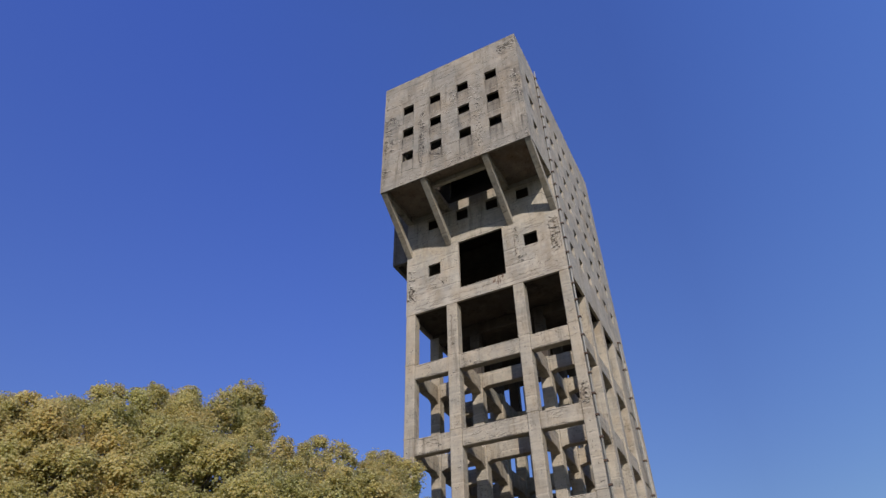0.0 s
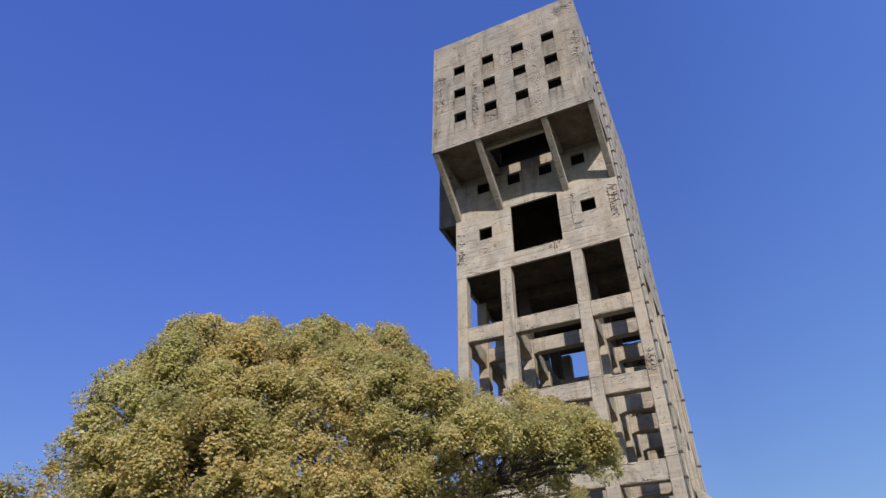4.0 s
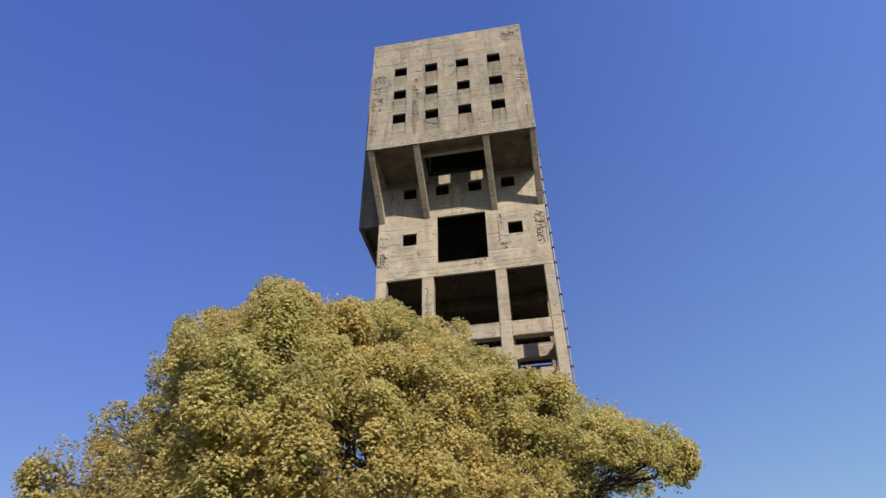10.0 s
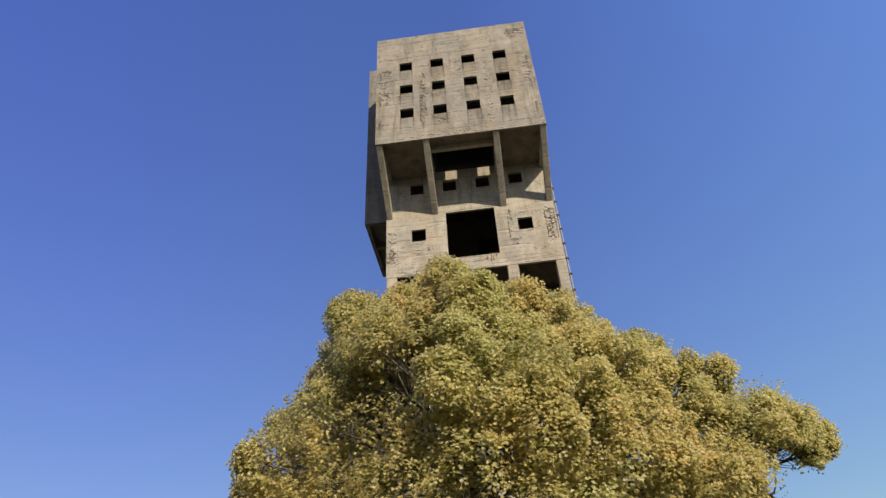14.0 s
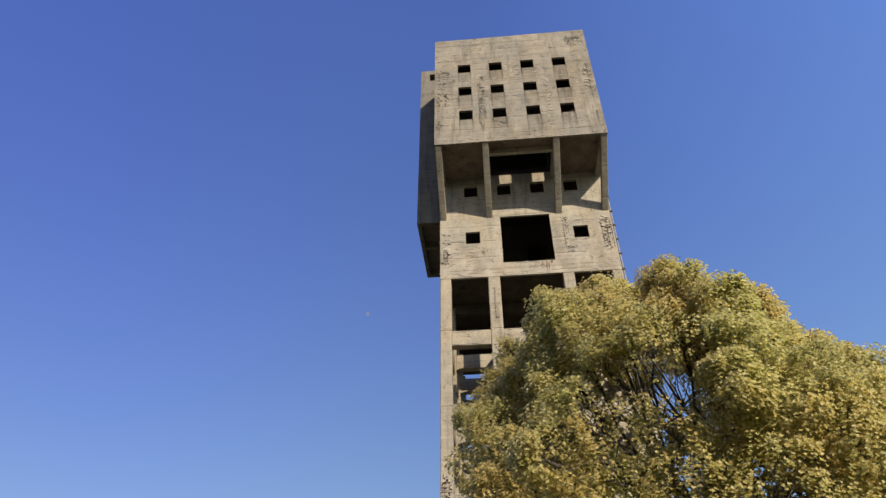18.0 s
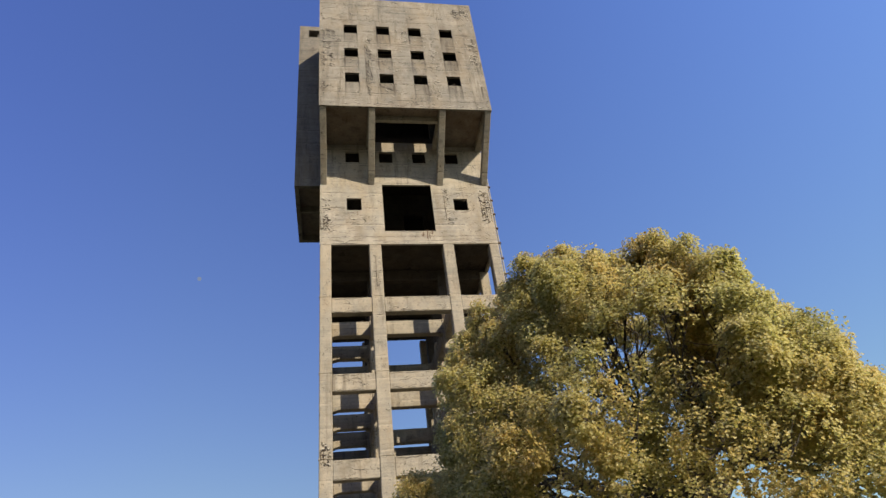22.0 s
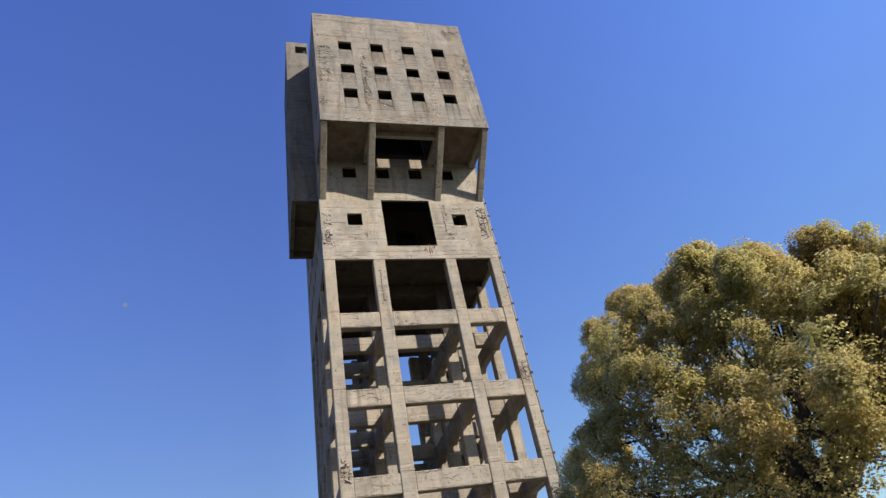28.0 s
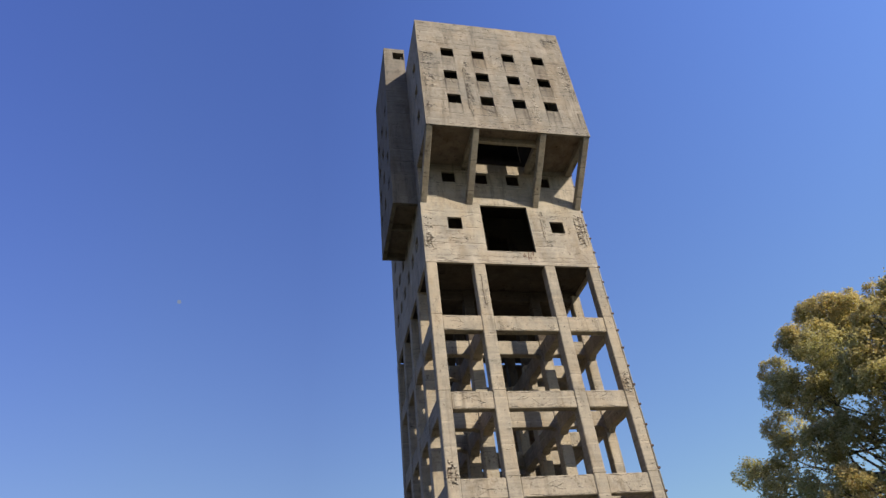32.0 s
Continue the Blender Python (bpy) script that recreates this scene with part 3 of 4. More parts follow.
BODY_SCARS = [(8.75, 9.20, 28.0, 31.3, 46, 0.20, 0.026, 0.9), (11.35, 12.1, 28.0, 31.2, 60, 0.28, 0.030, 0.6), (0.05, 0.6, 27.4, 30.4, 55, 0.28, 0.034, 0.6),
              (0.1, 11.8, 26.4, 31.2, 60, 0.45, 0.014, 0.25), (3.45, 3.95, 22.6, 25.6, 20, 0.16, 0.018, 0.6), (0.05, 0.6, 11.8, 13.0, 40, 0.22, 0.032, 0.6),
              (11.55, 12.1, 16.9, 18.2, 40, 0.22, 0.032, 0.6), (0.08, 0.6, 6, 26, 22, 0.25, 0.014, 0.5), (3.45, 3.95, 6, 22, 22, 0.25, 0.014, 0.5), (8.25, 8.75, 6, 26, 22, 0.25, 0.014, 0.5),
              (11.6, 12.1, 6, 26, 26, 0.28, 0.015, 0.5), (0.8, 11.4, 31.7, 34.9, 40, 0.5, 0.016, 0.25), (1.8, 3.3, 27.8, 29.2, 14, 0.4, 0.018, 0.9)]
BAYS = [(b, c, 0, SILL) for (a, b), (c, d) in zip(POSTS_X, POSTS_X[1:])]
scars(0.0, BODY_SCARS, tower, 5, front + BAYS)
chips("rust_run", 0.0, [(6.9, 7.75, 26.85, 27.36, 16, 0.030, 0.20), (2.0, 2.8, 28.75, 29.15, 4, 0.012, 0.14)], tower, RUST_RUN, 6, "rust-brown run below the openings")
for z in BEAMS:
    scars(0.05, [(0.8, 11.4, z + 0.1, z + BEAM_H - 0.1, 34, 0.8, 0.012, 0.12)], tower, int(z), [(a - 0.1, b + 0.1, 0, 50) for a, b in POSTS_X], z, z + BEAM_H)
rc = random.Random(9)
cracks("crack", BLOCK_Y, [(rc.uniform(0.1, 9.5), 35.5 + 12 * rc.random(), rc.uniform(0.6, 3.0), rc.uniform(-0.12, 0.12), rc.uniform(0.010, 0.026)) for _ in range(46)] + [(0.1, 46.94, 9.6, -0.05, 0.022), (0.2, 44.83, 11.4, 0.04, 0.016), (1.0, 43.40, 8.0, 0.06, 0.014), (0.1, 35.80, 12.0, 0.05, 0.020)], tower, SPALL, 11, holes_at(COLS_X, ROWS[:3]))
cracks("crack", 0.0, [(rc.uniform(0.1, 2.6), rc.uniform(26.5, 31.4), rc.uniform(0.5, 1.6), rc.uniform(-0.4, 0.4), rc.uniform(0.010, 0.026)) for _ in range(24)]
       + [(rc.uniform(8.1, 10.8), rc.uniform(26.5, 31.4), rc.uniform(0.5, 1.4), rc.uniform(-0.4, 0.4), rc.uniform(0.010, 0.026)) for _ in range(24)]
       + [(0.05, 26.95, 12.1, 0.05, 0.022), (4.1, 31.72, 4.2, 0.08, 0.02), (0.5, 32.6, 3.0, 0.4, 0.016), (4.0, 32.5, 4.3, -0.2, 0.018)], tower, SPALL, 12, front)
# broken lower arrises of the beams and of the closed body
for z in BEAMS[:3]:
    lines = [(x, z + q, rc.uniform(0.4, 1.5), 0.0, rc.uniform(0.014, 0.028)) for q in (0.08, BEAM_H - 0.09) for x in (0.8, 1.6, 4.2, 5.0, 6.3, 7.1, 9.2, 10.2)]
    cracks("crack", 0.05, lines, tower, SPALL, int(z) + 3, [(a - 0.03, b + 0.03, 0, 50) for a, b in POSTS_X])
cracks("crack", 0.0, [(x, SILL + 0.09, rc.uniform(0.5, 1.6), 0.0, rc.uniform(0.016, 0.030)) for x in (0.8, 1.7, 4.2, 5.2, 6.6, 9.2, 10.0)] + [(4.5, 27.36, 3.0, 0.0, 0.022)], tower, SPALL, 14, front)
rebar("bared_bars", 0.0, 11.5, 12.15, 28.2, 31.0, 3, 22, tower, 1)
rebar("bared_bars", 0.0, 3.62, 3.90, 22.7, 25.4, 1, 5, tower, 2)
rebar("bared_bars", 0.0, 8.85, 9.10, 28.4, 30.8, 1, 7, tower, 3)
rebar("bared_bars", 0.0, 0.08, 0.5, 27.6, 28.8, 3, 5, tower, 4)
rebar("bared_bars", 0.0, 11.65, 12.15, 17.0, 18.0, 3, 5, tower, 5)
rebar("bared_bars", 0.0, 0.08, 0.55, 11.9, 12.8, 3, 5, tower, 6)
rebar("bared_bars", BLOCK_Y, 3.38, 3.62, 37.0, 42.0, 1, 14, tower, 7)

# ---------------------------------------------------------------- camphor tree
def leaf_material(name, low, high, pale, dark, share, through_light):
    """Thin leaves that let light pass: two hues in broad drifts, single tufts paler or darker."""
    m, t, b = mat(name)
    isl = nd(t, "NewGeometry").outputs["Random Per Island"]
    drift = noise_tex(t, (1, 1, 1), 0.60, 3, 0.6)
    c = mix(t, ramp(t, drift, [(0.36, 0.0), (0.62, 1.0)]), low, high)
    c = mix(t, ramp(t, isl, [(0.0, 0.0), (0.50, 0.0), (1.0, share)]), c, pale)
    c = mix(t, ramp(t, isl, [(0.0, 0.65), (0.25, 0.0), (1.0, 0.0)]), c, dark)
    t.links.new(c, b.inputs["Base Color"])
    b.inputs["Roughness"].default_value = 0.42
    b.inputs["Specular IOR Level"].default_value = 0.4
    tr = nd(t, "BsdfTranslucent")
    t.links.new(mix(t, 0.30, c, through_light), tr.inputs["Color"])
    ms = nd(t, "MixShader", Fac=0.60)
    out = [n for n in t.nodes if n.type == 'OUTPUT_MATERIAL'][0]
    t.links.new(b.outputs[0], ms.inputs[1])
    t.links.new(tr.outputs[0], ms.inputs[2])
    t.links.new(ms.outputs[0], out.inputs[0])
    return m


YOUNG = leaf_material("young_leaf", (0.475, 0.445, 0.17), (0.625, 0.465, 0.18), (0.72, 0.65, 0.37), (0.28, 0.24, 0.09), 0.75, (0.74, 0.64, 0.23))
LEAF = leaf_material("camphor_leaf", (0.33, 0.325, 0.10), (0.42, 0.345, 0.115), (0.46, 0.42, 0.16), (0.15, 0.155, 0.045), 0.5, (0.56, 0.51, 0.15))
BARK = plain("bark", (0.072, 0.058, 0.046), 0.9, 0, 0.45, 14.0)
rng = np.random.default_rng(7)


def leaf_cloud(centres, axes, per, size, spread, width):
    """Rosettes of pointed, folded leaves round twig ends: arrays of places and outward axes."""
    n = len(centres)
    c = np.repeat(centres, per, 0)
    ax = np.repeat(axes, per, 0)
    k = n * per
    ref = np.where(np.abs(ax[:, 2:3]) < 0.9, np.array([[0, 0, 1.0]]), np.array([[1.0, 0, 0]]))
    s = np.cross(ax, ref)
    s /= np.linalg.norm(s, axis=1, keepdims=True)
    u = np.cross(s, ax)
    az = np.tile(np.arange(per) * 2 * np.pi / per, n)[:, None] + rng.uniform(-0.6, 0.6, (k, 1))
    inc = rng.uniform(*spread, (k, 1))
    d = ax * np.cos(inc) + (s * np.cos(az) + u * np.sin(az)) * np.sin(inc)
    side = np.cross(d, ax) + rng.normal(0, 0.22, (k, 3))
    side /= np.linalg.norm(side, axis=1, keepdims=True) + 1e-9
    up = np.cross(side, d)
    ln = size * rng.uniform(0.7, 1.25, (k, 1))
    wd = ln * width * rng.uniform(0.8, 1.2, (k, 1))
    base = c + d * ln * 0.10
    v = np.empty((k, 3, 3))                   # the leaves of a tuft meet in its middle
    v[:, 0] = base + d * ln * 0.5 + side * wd + up * wd * 0.35
    v[:, 1] = base + d * ln - np.array([0, 0, 1.0]) * ln * 0.15
    v[:, 2] = base + d * ln * 0.5 - side * wd + up * wd * 0.35
    hub = np.repeat(np.arange(n), per)[:, None]
    i = n + np.arange(k)[:, None] * 3
    tri = np.concatenate([hub, i, i + 1, hub, i + 1, i + 2], 1).reshape(-1, 3)
    return np.concatenate([np.asarray(centres), v.reshape(-1, 3)]), tri


def mesh_from(name, verts, tris):
    me = bpy.data.meshes.new(name)
    me.vertices.add(len(verts))
    me.vertices.foreach_set("co", verts.astype(np.float32).ravel())
    me.loops.add(len(tris) * 3)
    me.loops.foreach_set("vertex_index", tris.astype(np.int32).ravel())
    me.polygons.add(len(tris))
    me.polygons.foreach_set("loop_start", np.arange(0, len(tris) * 3, 3, dtype=np.int32))
    me.polygons.foreach_set("loop_total", np.full(len(tris), 3, dtype=np.int32))
    me.update()
    me.validate()
    return me


def bent(a, b, sag, n=6):
    """A gently crooked line from a to b."""
    a, b = Vector(a), Vector(b)
    side = Vector(rng.normal(0, 1, 3)).cross(b - a)
    side = side.normalized() * (b - a).length * 0.07 if side.length > 1e-6 else Vector()
    pts = []
    for i in range(n + 1):
        f = i / n
        w = math.sin(math.pi * f)
        pts.append(a.lerp(b, f) + Vector((0, 0, -sag * w)) + side * w * math.sin(2.3 * math.pi * f + 0.6))
    return pts


def tapered(pts, r0, r1, sides=7):
    bm = bmesh.new()
    n = len(pts) - 1
    tube_into(bm, pts, [r0 + (r1 - r0) * (i / n) for i in range(n + 1)], sides)
    return bm


def drift_noise(p):
    """Slow uneven waves through the crown, about -1 to 1."""
    a = np.sin(p @ np.array([2.1, 1.3, 3.7]) + 0.4) + np.sin(p @ np.array([-3.3, 2.6, 1.9]) + 2.1)
    b = np.sin(p @ np.array([5.9, -4.7, 3.1]) + 1.2) + np.sin(p @ np.array([3.8, 6.3, -5.2]) + 5.0) + np.sin(p @ np.array([-6.8, -2.2, -7.1]))
    return a * 0.30 + b * 0.22


def leafy_clump(centre, r, others, share):
    """A loose rounded mass of foliage: small uneven lobes, stray sprays between them, tufts of pale young leaves over older ones."""
    centre = np.asarray(centre)
    n = int(9 + 20 * r * r)
    d = rng.normal(0, 1, (n, 3))
    d[:, 2] += 0.15
    d /= np.linalg.norm(d, axis=1, keepdims=True)
    rs = rng.uniform(0.12, 0.34, n) * (0.75 + 0.35 * r)
    lobes = centre + d * (1.02 * r - 0.8 * rs)[:, None] * rng.uniform(0.62, 1.12, (n, 1))
    pts, axs = [], []
    for p, q, out in zip(lobes, rs, d):
        m = int(TUFTS * share * rng.uniform(0.6, 1.35) * 4 * math.pi * q * q)
        w = rng.normal(0, 1, (m, 3)) + out * 0.9 + np.array([0, 0, 0.30])
        w /= np.linalg.norm(w, axis=1, keepdims=True)
        stretch = 1.0 + np.array([0, 0, rng.uniform(-0.25, 0.35)])
        pts.append(p + w * stretch * q * rng.uniform(0.35, 1.15, (m, 1)) ** 0.6)
        axs.append(w * 0.50 + out * 0.25 + np.array([0, 0, 0.55]))
    m = int(STRAYS * share * 4 * math.pi * r * r)
    w = rng.normal(0, 1, (m, 3))
    w /= np.linalg.norm(w, axis=1, keepdims=True)
    pts.append(centre + w * r * rng.uniform(0.30, 1.25, (m, 1)) ** 0.5)
    axs.append(w * 0.5 + np.array([0, 0, 0.55]))
    pts, axs = np.concatenate(pts), np.concatenate(axs)
    keep = drift_noise(pts) > rng.uniform(-1.15, 0.25, len(pts))
    for x, y, z, q in others:                 # nothing deep inside a neighbouring mass
        keep &= np.linalg.norm(pts - np.array([x, y, z]), axis=1) > q - 0.34
    for heading, deep, hollows in OPENINGS:   # gaps into, or through, the branchy inside of the crown
        for hx, hy, hz, hr in hollows:
            v = pts - np.array([hx, hy, hz])
            along = np.clip(v @ heading, -deep, 2.8)
            away = np.linalg.norm(v - along[:, None] * heading, axis=1)
            keep &= (away > hr) | (rng.random(len(pts)) < 0.12)
    pts, axs = pts[keep], axs[keep]
    axs /= np.linalg.norm(axs, axis=1, keepdims=True)
    young = leaf_cloud(pts, axs, 5, 0.034, (0.30, 1.20), 0.44)
    old = leaf_cloud(pts - axs * 0.045, axs, 1, 0.058, (0.9, 1.7), 0.34)
    return young, old, lobes


TUFTS, STRAYS = 215, 55                       # tufts on a square metre of lobe and of clump
OPENINGS = [(np.array([-0.08, -0.90, -0.42]), 0.3, [(5.35, -24.7, 6.2, 0.72), (6.0, -24.5, 6.75, 0.50), (7.65, -24.3, 5.6, 0.30), (6.2, -24.4, 6.3, 0.42), (6.8, -24.3, 5.35, 0.42), (4.3, -25.4, 5.3, 0.28), (8.6, -24.2, 5.2, 0.30)]),
            (np.array([-0.14, -0.95, -0.28]), 2.6, [(11.25, -22.7, 5.05, 0.50), (11.9, -22.5, 5.25, 0.30), (10.75, -22.8, 5.75, 0.20)]),
            (np.array([-0.27, -0.92, -0.29]), 3.0, [(11.75, -22.5, 5.05, 0.48), (10.05, -23.5, 6.25, 0.20), (10.4, -23.5, 5.5, 0.30), (12.3, -22.3, 4.9, 0.30)]),
            (np.array([-0.67, -0.69, -0.27]), 6.0, [(3.5, -22.5, 6.3, 0.24), (2.7, -22.6, 6.15, 0.15), (3.2, -22.5, 5.25, 0.26), (5.1, -22.5, 5.8, 0.20), (2.3, -22.3, 5.0, 0.20), (4.2, -22.6, 5.6, 0.20)])]
# masses of foliage, limb by limb: x, y, z, radius
LIMB_TOP = [(7.6, -20.9, 8.9, 0.45), (6.8, -20.0, 9.5, 0.45), (4.4, -21.5, 8.2, 0.62), (7.4, -24.1, 8.2, 0.45), (9.0, -19.7, 8.2, 0.45), (8.6, -22.9, 8.2, 0.45), (6.4, -22.5, 8.4, 1.0), (5.2, -23.5, 8.6, 0.45), (8.2, -21.1, 8.6, 0.45), (4.4, -20.9, 8.6, 0.45), (5.2, -22.1, 8.8, 0.45), (5.6, -23.9, 8.8, 0.45), (6.2, -22.1, 9.2, 0.45), (7.6, -21.5, 9.2, 0.45), (5.2, -21.5, 9.2, 0.45), (5.6, -20.7, 9.6, 0.45), (7.0, -20.5, 10.0, 0.45)]
LIMB_EAST = [(11.8, -22.3, 6.15, 0.42), (12.5, -22.3, 5.85, 0.42), (10.8, -23.1, 4.8, 0.45), (11.4, -22.1, 4.8, 0.45), (11.4, -21.3, 5.4, 0.62), (11.6, -23.3, 5.4, 0.62), (11.0, -22.5, 5.6, 1.0), (12.0, -22.7, 5.6, 0.62), (12.6, -22.1, 5.6, 0.45), (12.0, -21.7, 5.8, 0.62), (12.6, -21.5, 5.8, 0.45), (12.2, -20.1, 6.0, 0.45), (12.0, -21.1, 6.2, 0.62), (12.2, -19.1, 6.2, 0.45), (11.2, -20.3, 6.4, 1.0), (10.2, -22.3, 6.4, 0.62), (11.4, -22.1, 6.4, 0.45), (8.8, -22.5, 6.8, 1.0), (9.8, -22.9, 6.8, 0.45), (11.8, -19.7, 7.0, 0.45), (11.0, -21.3, 7.0, 0.45), (11.0, -19.7, 7.2, 0.62), (9.0, -21.3, 7.6, 0.45), (8.4, -22.1, 7.8, 0.8)]
LIMB_FRONT = [(6.4, -26.7, 7.0, 0.35), (5.2, -26.9, 3.4, 0.62), (7.4, -26.9, 3.6, 0.8), (6.4, -27.1, 3.8, 0.8), (5.6, -27.1, 4.0, 0.62), (7.4, -27.3, 4.4, 0.45), (5.8, -26.1, 4.6, 0.8), (6.8, -27.1, 4.8, 0.62), (5.4, -27.1, 4.8, 0.45), (6.2, -27.5, 5.0, 0.45), (6.4, -25.3, 5.2, 1.0), (7.4, -27.3, 5.2, 0.45), (6.4, -26.7, 5.6, 1.0), (5.4, -27.1, 5.8, 0.45), (7.2, -26.3, 6.0, 0.62), (7.4, -25.1, 6.2, 1.0), (6.6, -25.9, 6.6, 0.8), (6.0, -26.5, 6.6, 0.45), (6.6, -26.9, 6.6, 0.45), (7.4, -25.9, 7.0, 0.45), (7.0, -25.3, 7.2, 0.62), (6.2, -26.3, 7.2, 0.45), (7.4, -24.7, 7.4, 0.62), (6.6, -25.5, 7.6, 0.45)]
LIMB_WEST_LOW = [(3.4, -25.3, 3.4, 0.62), (2.4, -24.1, 3.4, 0.45), (3.0, -23.5, 3.8, 1.0), (2.8, -21.1, 3.8, 1.0), (2.6, -22.3, 3.8, 0.8), (3.0, -24.5, 3.8, 0.62), (3.0, -25.3, 4.0, 0.45), (3.8, -24.5, 4.4, 1.0), (2.2, -23.3, 4.4, 0.45), (2.6, -21.9, 4.6, 0.62), (2.2, -22.7, 4.6, 0.45), (3.4, -21.5, 4.8, 0.8), (3.6, -25.3, 5.0, 0.62), (3.2, -23.7, 5.0, 0.45), (3.8, -22.9, 5.2, 1.0), (3.2, -24.7, 5.2, 0.62)]
LIMB_WEST_HIGH = [(3.0, -23.9, 6.2, 0.45), (3.6, -24.1, 5.8, 0.8), (3.2, -21.5, 5.8, 0.45), (3.2, -22.3, 5.8, 0.45), (3.8, -21.9, 6.0, 0.62), (3.4, -23.3, 6.2, 0.62), (4.4, -23.5, 6.8, 1.0), (3.6, -22.9, 6.8, 0.62), (3.8, -21.3, 6.8, 0.45), (3.4, -21.9, 6.8, 0.45), (3.8, -24.3, 6.8, 0.45), (4.4, -24.7, 7.0, 0.62), (3.4, -23.5, 7.0, 0.45), (3.8, -22.5, 7.4, 0.62), (3.8, -23.7, 7.6, 0.45), (4.0, -21.7, 7.8, 0.45), (4.4, -24.3, 7.8, 0.45)]
LIMB_SOUTH_WEST = [(3.9, -27.0, 4.5, 0.40), (4.0, -26.1, 3.4, 0.62), (4.6, -26.5, 3.6, 0.62), (4.2, -25.5, 4.0, 0.8), (4.8, -26.5, 4.4, 0.8), (3.4, -25.7, 4.4, 0.45), (4.0, -26.1, 4.8, 0.62), (4.4, -26.7, 5.2, 0.45), (4.4, -25.9, 5.6, 0.45), (4.6, -24.9, 6.0, 1.0), (5.4, -26.3, 6.0, 0.8), (5.0, -25.9, 6.6, 0.62), (5.4, -25.3, 7.0, 0.8), (4.6, -25.7, 7.2, 0.45), (5.0, -24.9, 7.6, 0.62), (6.2, -24.9, 7.8, 0.45), (4.4, -24.9, 7.8, 0.45), (5.6, -24.9, 8.0, 0.45)]
LIMB_SOUTH = [(6.2, -25.9, 7.6, 0.4), (10.0, -24.1, 6.2, 0.5), (8.2, -26.7, 4.2, 0.45), (9.4, -25.9, 4.2, 0.45), (8.6, -26.1, 4.4, 0.62), (9.4, -25.5, 4.6, 0.45), (7.6, -26.3, 4.8, 1.0), (8.8, -25.5, 5.0, 0.8), (8.0, -25.9, 5.8, 0.62), (8.6, -25.9, 5.8, 0.45), (9.0, -25.1, 6.0, 0.62), (8.4, -25.1, 6.6, 0.45), (8.4, -24.1, 6.8, 0.8), (8.0, -25.1, 7.2, 0.45), (7.8, -24.1, 7.4, 0.62), (8.2, -23.5, 8.0, 0.45)]
LIMB_SOUTH_EAST = [(10.5, -24.2, 6.2, 0.40), (10.2, -25.1, 4.2, 0.45), (9.8, -25.5, 4.2, 0.45), (10.8, -24.1, 4.4, 0.45), (9.8, -24.7, 4.6, 0.62), (10.4, -23.7, 4.8, 0.62), (10.6, -24.5, 5.0, 0.62), (9.6, -25.1, 5.2, 0.62), (9.8, -24.1, 5.4, 1.0), (11.0, -23.9, 5.4, 0.8), (10.4, -23.5, 6.0, 0.62), (9.2, -23.5, 6.4, 0.8), (9.4, -24.3, 6.4, 0.62), (9.4, -23.9, 7.0, 0.45), (8.6, -23.5, 7.4, 0.62)]
LIMB_NORTH = [(10.8, -17.1, 6.0, 0.45), (9.4, -20.5, 7.2, 0.8)]
LIMB_NORTH_WEST = [(2.6, -20.7, 4.8, 0.45), (2.6, -20.1, 4.8, 0.45), (3.0, -20.7, 5.2, 0.45), (3.6, -19.3, 5.6, 0.45), (3.8, -20.5, 5.8, 0.62), (4.0, -18.7, 6.0, 0.45), (3.8, -19.9, 6.2, 0.45), (4.6, -17.3, 6.6, 0.45), (4.4, -20.3, 7.4, 0.62), (4.0, -20.9, 7.4, 0.45), (6.2, -17.3, 7.8, 0.62), (4.4, -19.7, 7.8, 0.45), (5.4, -18.9, 8.8, 0.45)]
BOUGHS = [LIMB_TOP, LIMB_EAST, LIMB_FRONT, LIMB_WEST_LOW, LIMB_WEST_HIGH, LIMB_SOUTH_WEST, LIMB_SOUTH, LIMB_SOUTH_EAST, LIMB_NORTH, LIMB_NORTH_WEST]
THIN = [LIMB_NORTH, LIMB_NORTH_WEST]
TRUNK_AT = Vector((8.2, -21.4, 0))

tree = tagged(new("camphor_tree"), "broad camphor tree in yellow-green spring leaf, dark forked trunk on grass", "tree")
tree.location = TRUNK_AT
bpy.context.view_layer.update()


def put(name, me, material, parent, label=""):
    """Links a mesh given in world places under a part of the tree."""
    me.materials.append(material)
    ob = new(name, me)
    ob.parent = parent
    if parent == tree:
        ob.matrix_parent_inverse = Matrix.Translation(-TRUNK_AT)
    if label:
        ob["label"] = label
    return ob


def put_bm(name, bm, material, parent, label=""):
    me = bpy.data.meshes.new(name)
    bm.to_mesh(me)
    bm.free()
    return put(name, me, material, parent, label)


FORK = TRUNK_AT + Vector((-0.1, -0.1, 4.1))
put_bm("trunk", tapered([TRUNK_AT + Vector((0, 0, -0.1)), TRUNK_AT + Vector((0.04, 0, 0.4)), TRUNK_AT + Vector((-0.05, 0.05, 2.0)), FORK], 0.60, 0.36, 14), BARK, tree, "dark furrowed camphor bark")


def airy(x, z, clumps):
    """How full a mass is: the underside, the gap between the tiers of the west side and the long east limb are thin."""
    if x > 10.7 and z < 5.3:
        return 0.24
    if x < 5.7 and z < 4.2:
        return 0.22
    if x < 5.0 and 4.6 < z < 5.7:
        return 0.42
    return 0.65 if clumps in THIN or x < 4.2 else 1.0


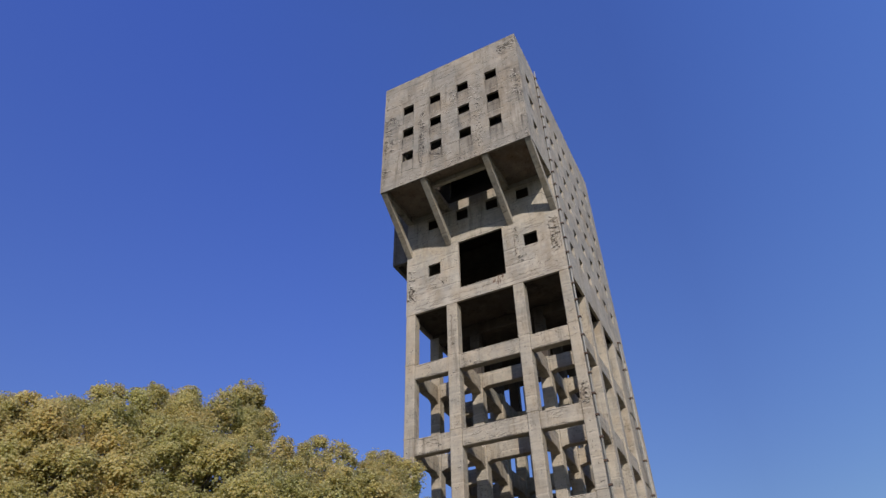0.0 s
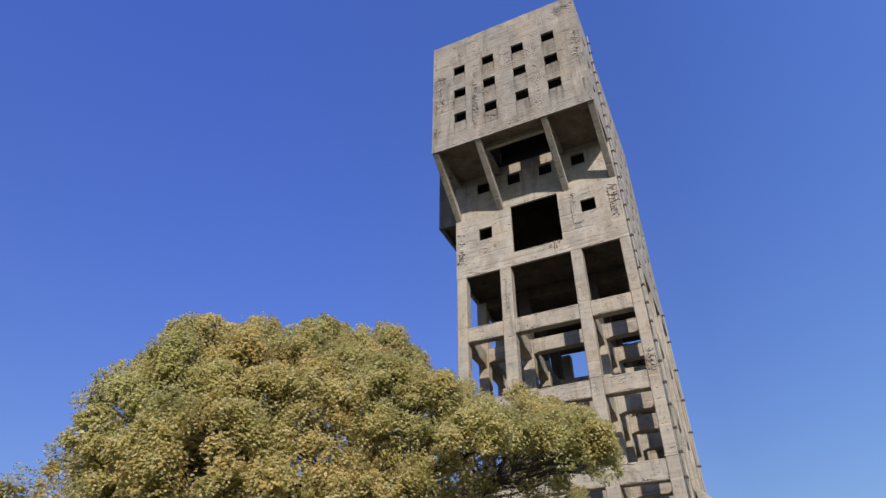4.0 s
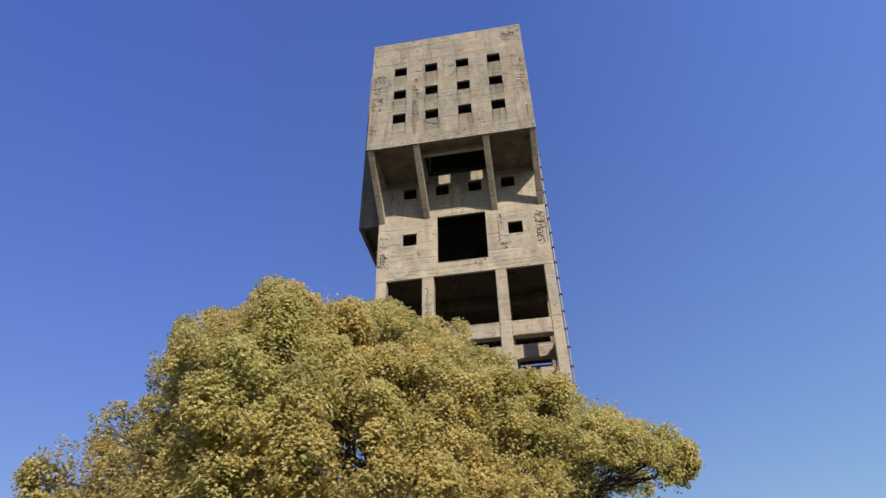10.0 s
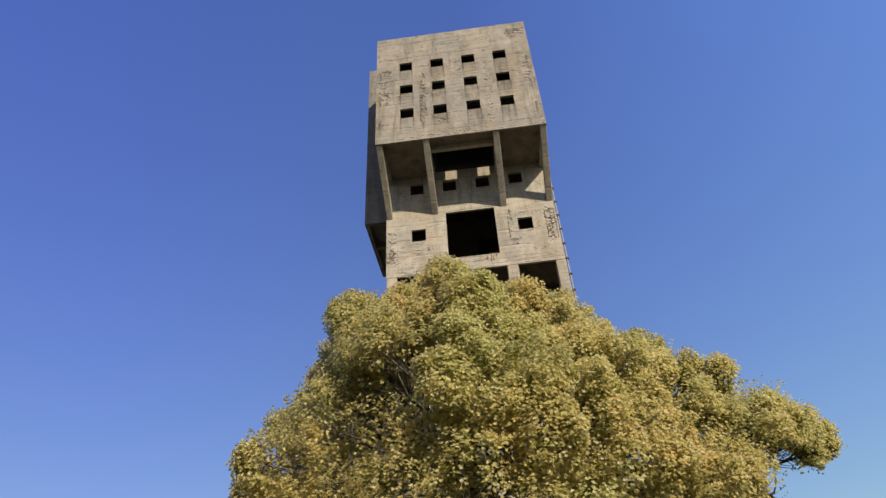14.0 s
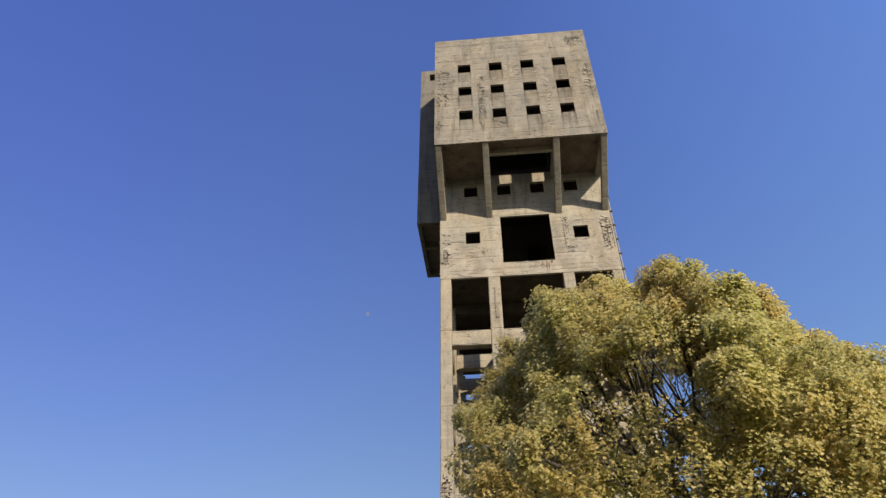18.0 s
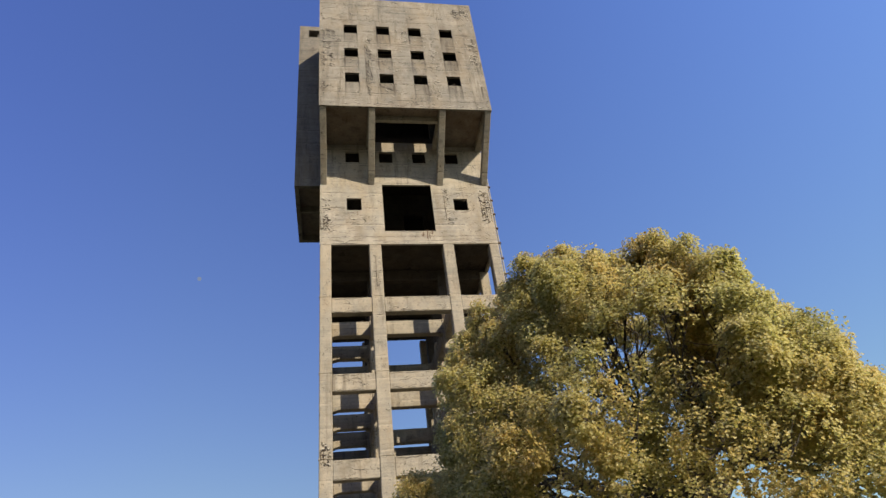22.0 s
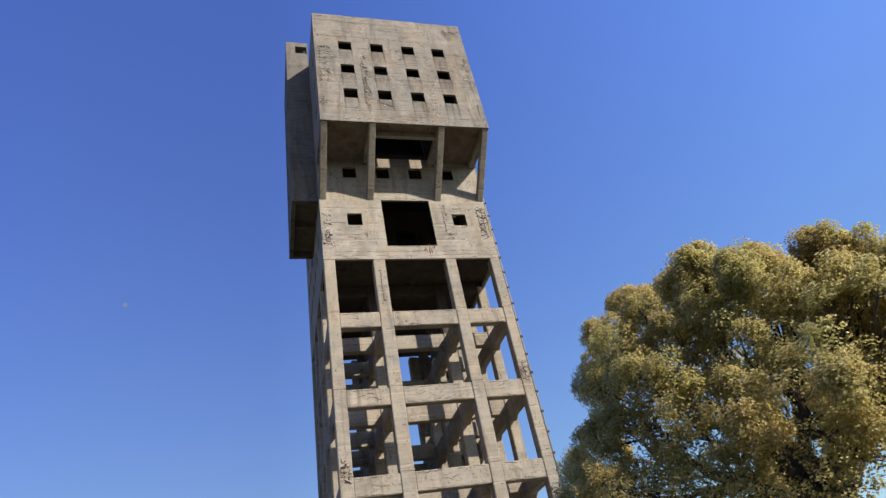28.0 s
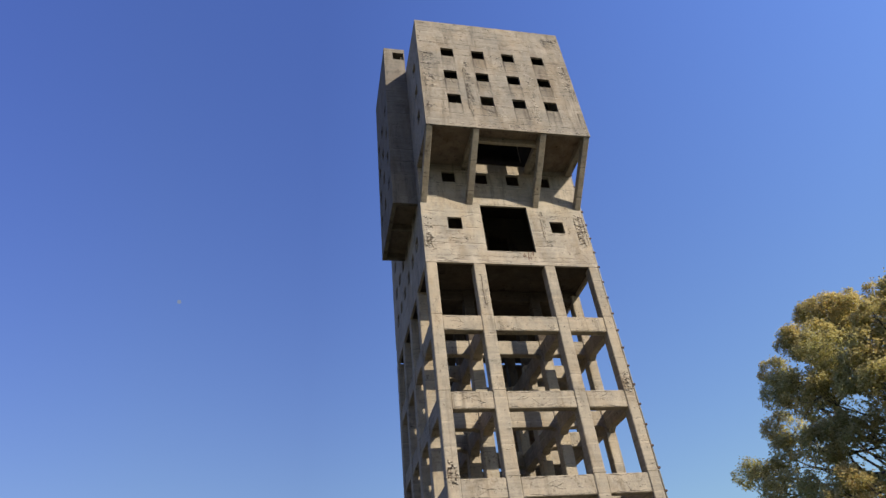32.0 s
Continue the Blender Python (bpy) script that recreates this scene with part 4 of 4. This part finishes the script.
ALL_CLUMPS = [c for cl in BOUGHS for c in cl]
for clumps in BOUGHS:
    mid = sum((Vector(c[:3]) for c in clumps), Vector()) / len(clumps)
    node = FORK.lerp(mid, 0.66)
    node.z = FORK.z + (mid.z - FORK.z) * 0.62
    start = FORK + Vector((rng.normal(0, 0.12), rng.normal(0, 0.12), -0.30))
    line = bent(start, node, -0.30, 8)
    limb = put_bm("limb", tapered(line, 0.23, 0.085, 9), BARK, tree)
    for x, y, z, r in clumps:
        near = [c for c in ALL_CLUMPS if c != (x, y, z, r) and math.dist(c[:3], (x, y, z)) < c[3] + r + 0.3]
        young, old, lobes = leafy_clump((x, y, z), r, near, airy(x, z, clumps))
        end = Vector((x, y, z - 0.1 * r))
        root = line[-1 - int(rng.integers(0, 4))]
        bl = bent(root, end, 0.16, 7)
        bm = tapered(bl, 0.020 + 0.030 * r, 0.014, 6)
        for bc in lobes[::2]:
            tw = bent(bl[-1 - int(rng.integers(0, 3))], Vector(bc), 0.05, 3)
            tube_into(bm, tw, [0.012, 0.009, 0.006, 0.003], 4)
        for q in range(int(7 * r) + 2):       # bare twigs inside the crown
            a = bl[int(rng.integers(2, len(bl)))]
            tip = a + (Vector(rng.normal(0, 1, 3)) * 0.5 + (end - FORK).normalized() * 0.5) * rng.uniform(0.5, 0.9)
            off = tip - Vector((x, y, z))
            if off.length > 0.8 * r:
                tip = Vector((x, y, z)) + off * (0.8 * r / off.length)
            tube_into(bm, bent(a, tip, -0.05, 3), [0.010, 0.008, 0.005, 0.003], 3)
        put_bm("branch", bm, BARK, limb)
        tagged(put("leaf_clump", mesh_from("leaf_clump", *old), LEAF, limb), kind="stuff")
        tagged(put("young_leaves", mesh_from("young_leaves", *young), YOUNG, limb), kind="stuff")

# ---------------------------------------------------------------- streamer pole far behind
WHITE = plain("white_paint", (0.55, 0.55, 0.56), 0.5)
CLOTH = plain("dark_cloth", (0.035, 0.035, 0.045), 0.85, 0, 0.5, 3.0)
pole = tagged(new("flag_pole"), "white pole with a limp black cloth windsock streamer", "flag pole")
px_, py_, pz_ = 36.5, 34.8, 17.75
bm = bmesh.new()
tube_into(bm, [(px_, py_, 0), (px_, py_, pz_)], [0.11, 0.05], 10)
part("pole", bm, WHITE, pole)
bm = bmesh.new()
bmesh.ops.create_uvsphere(bm, u_segments=10, v_segments=8, radius=0.11, matrix=Matrix.Translation((px_, py_, pz_ + 0.1)))
part("finial", bm, WHITE, pole)
for zt, ln in ((pz_ - 0.55, 3.4), (pz_ - 3.2, 3.4)):
    bm = bmesh.new()
    pts = [(px_ - 0.12 - 1.35 * f ** 0.65, py_ + 0.2 * math.sin(3 * f), zt - ln * f ** 1.35) for f in np.linspace(0, 1, 12)]
    tube_into(bm, pts, [0.16, 0.27, 0.36, 0.42, 0.44, 0.44, 0.43, 0.41, 0.38, 0.33, 0.27, 0.20], 12)
    part("streamer", bm, CLOTH, pole, "black cloth tube hanging limp")

# ---------------------------------------------------------------- day moon
m, t, b = mat("moon")
em = nd(t, "Emission", Strength=0.31)
em.inputs["Color"].default_value = (0.52, 0.66, 1.0, 1)
t.links.new(em.outputs[0], [n for n in t.nodes if n.type == 'OUTPUT_MATERIAL'][0].inputs[0])
bm = bmesh.new()
bmesh.ops.create_uvsphere(bm, u_segments=24, v_segments=16, radius=10.0, matrix=Matrix.Translation(Vector((-0.198, 0.823, 0.532)) * 3400))
tagged(part("moon", bm, m), "pale day moon in a clear blue sky", "moon", kind="structure")
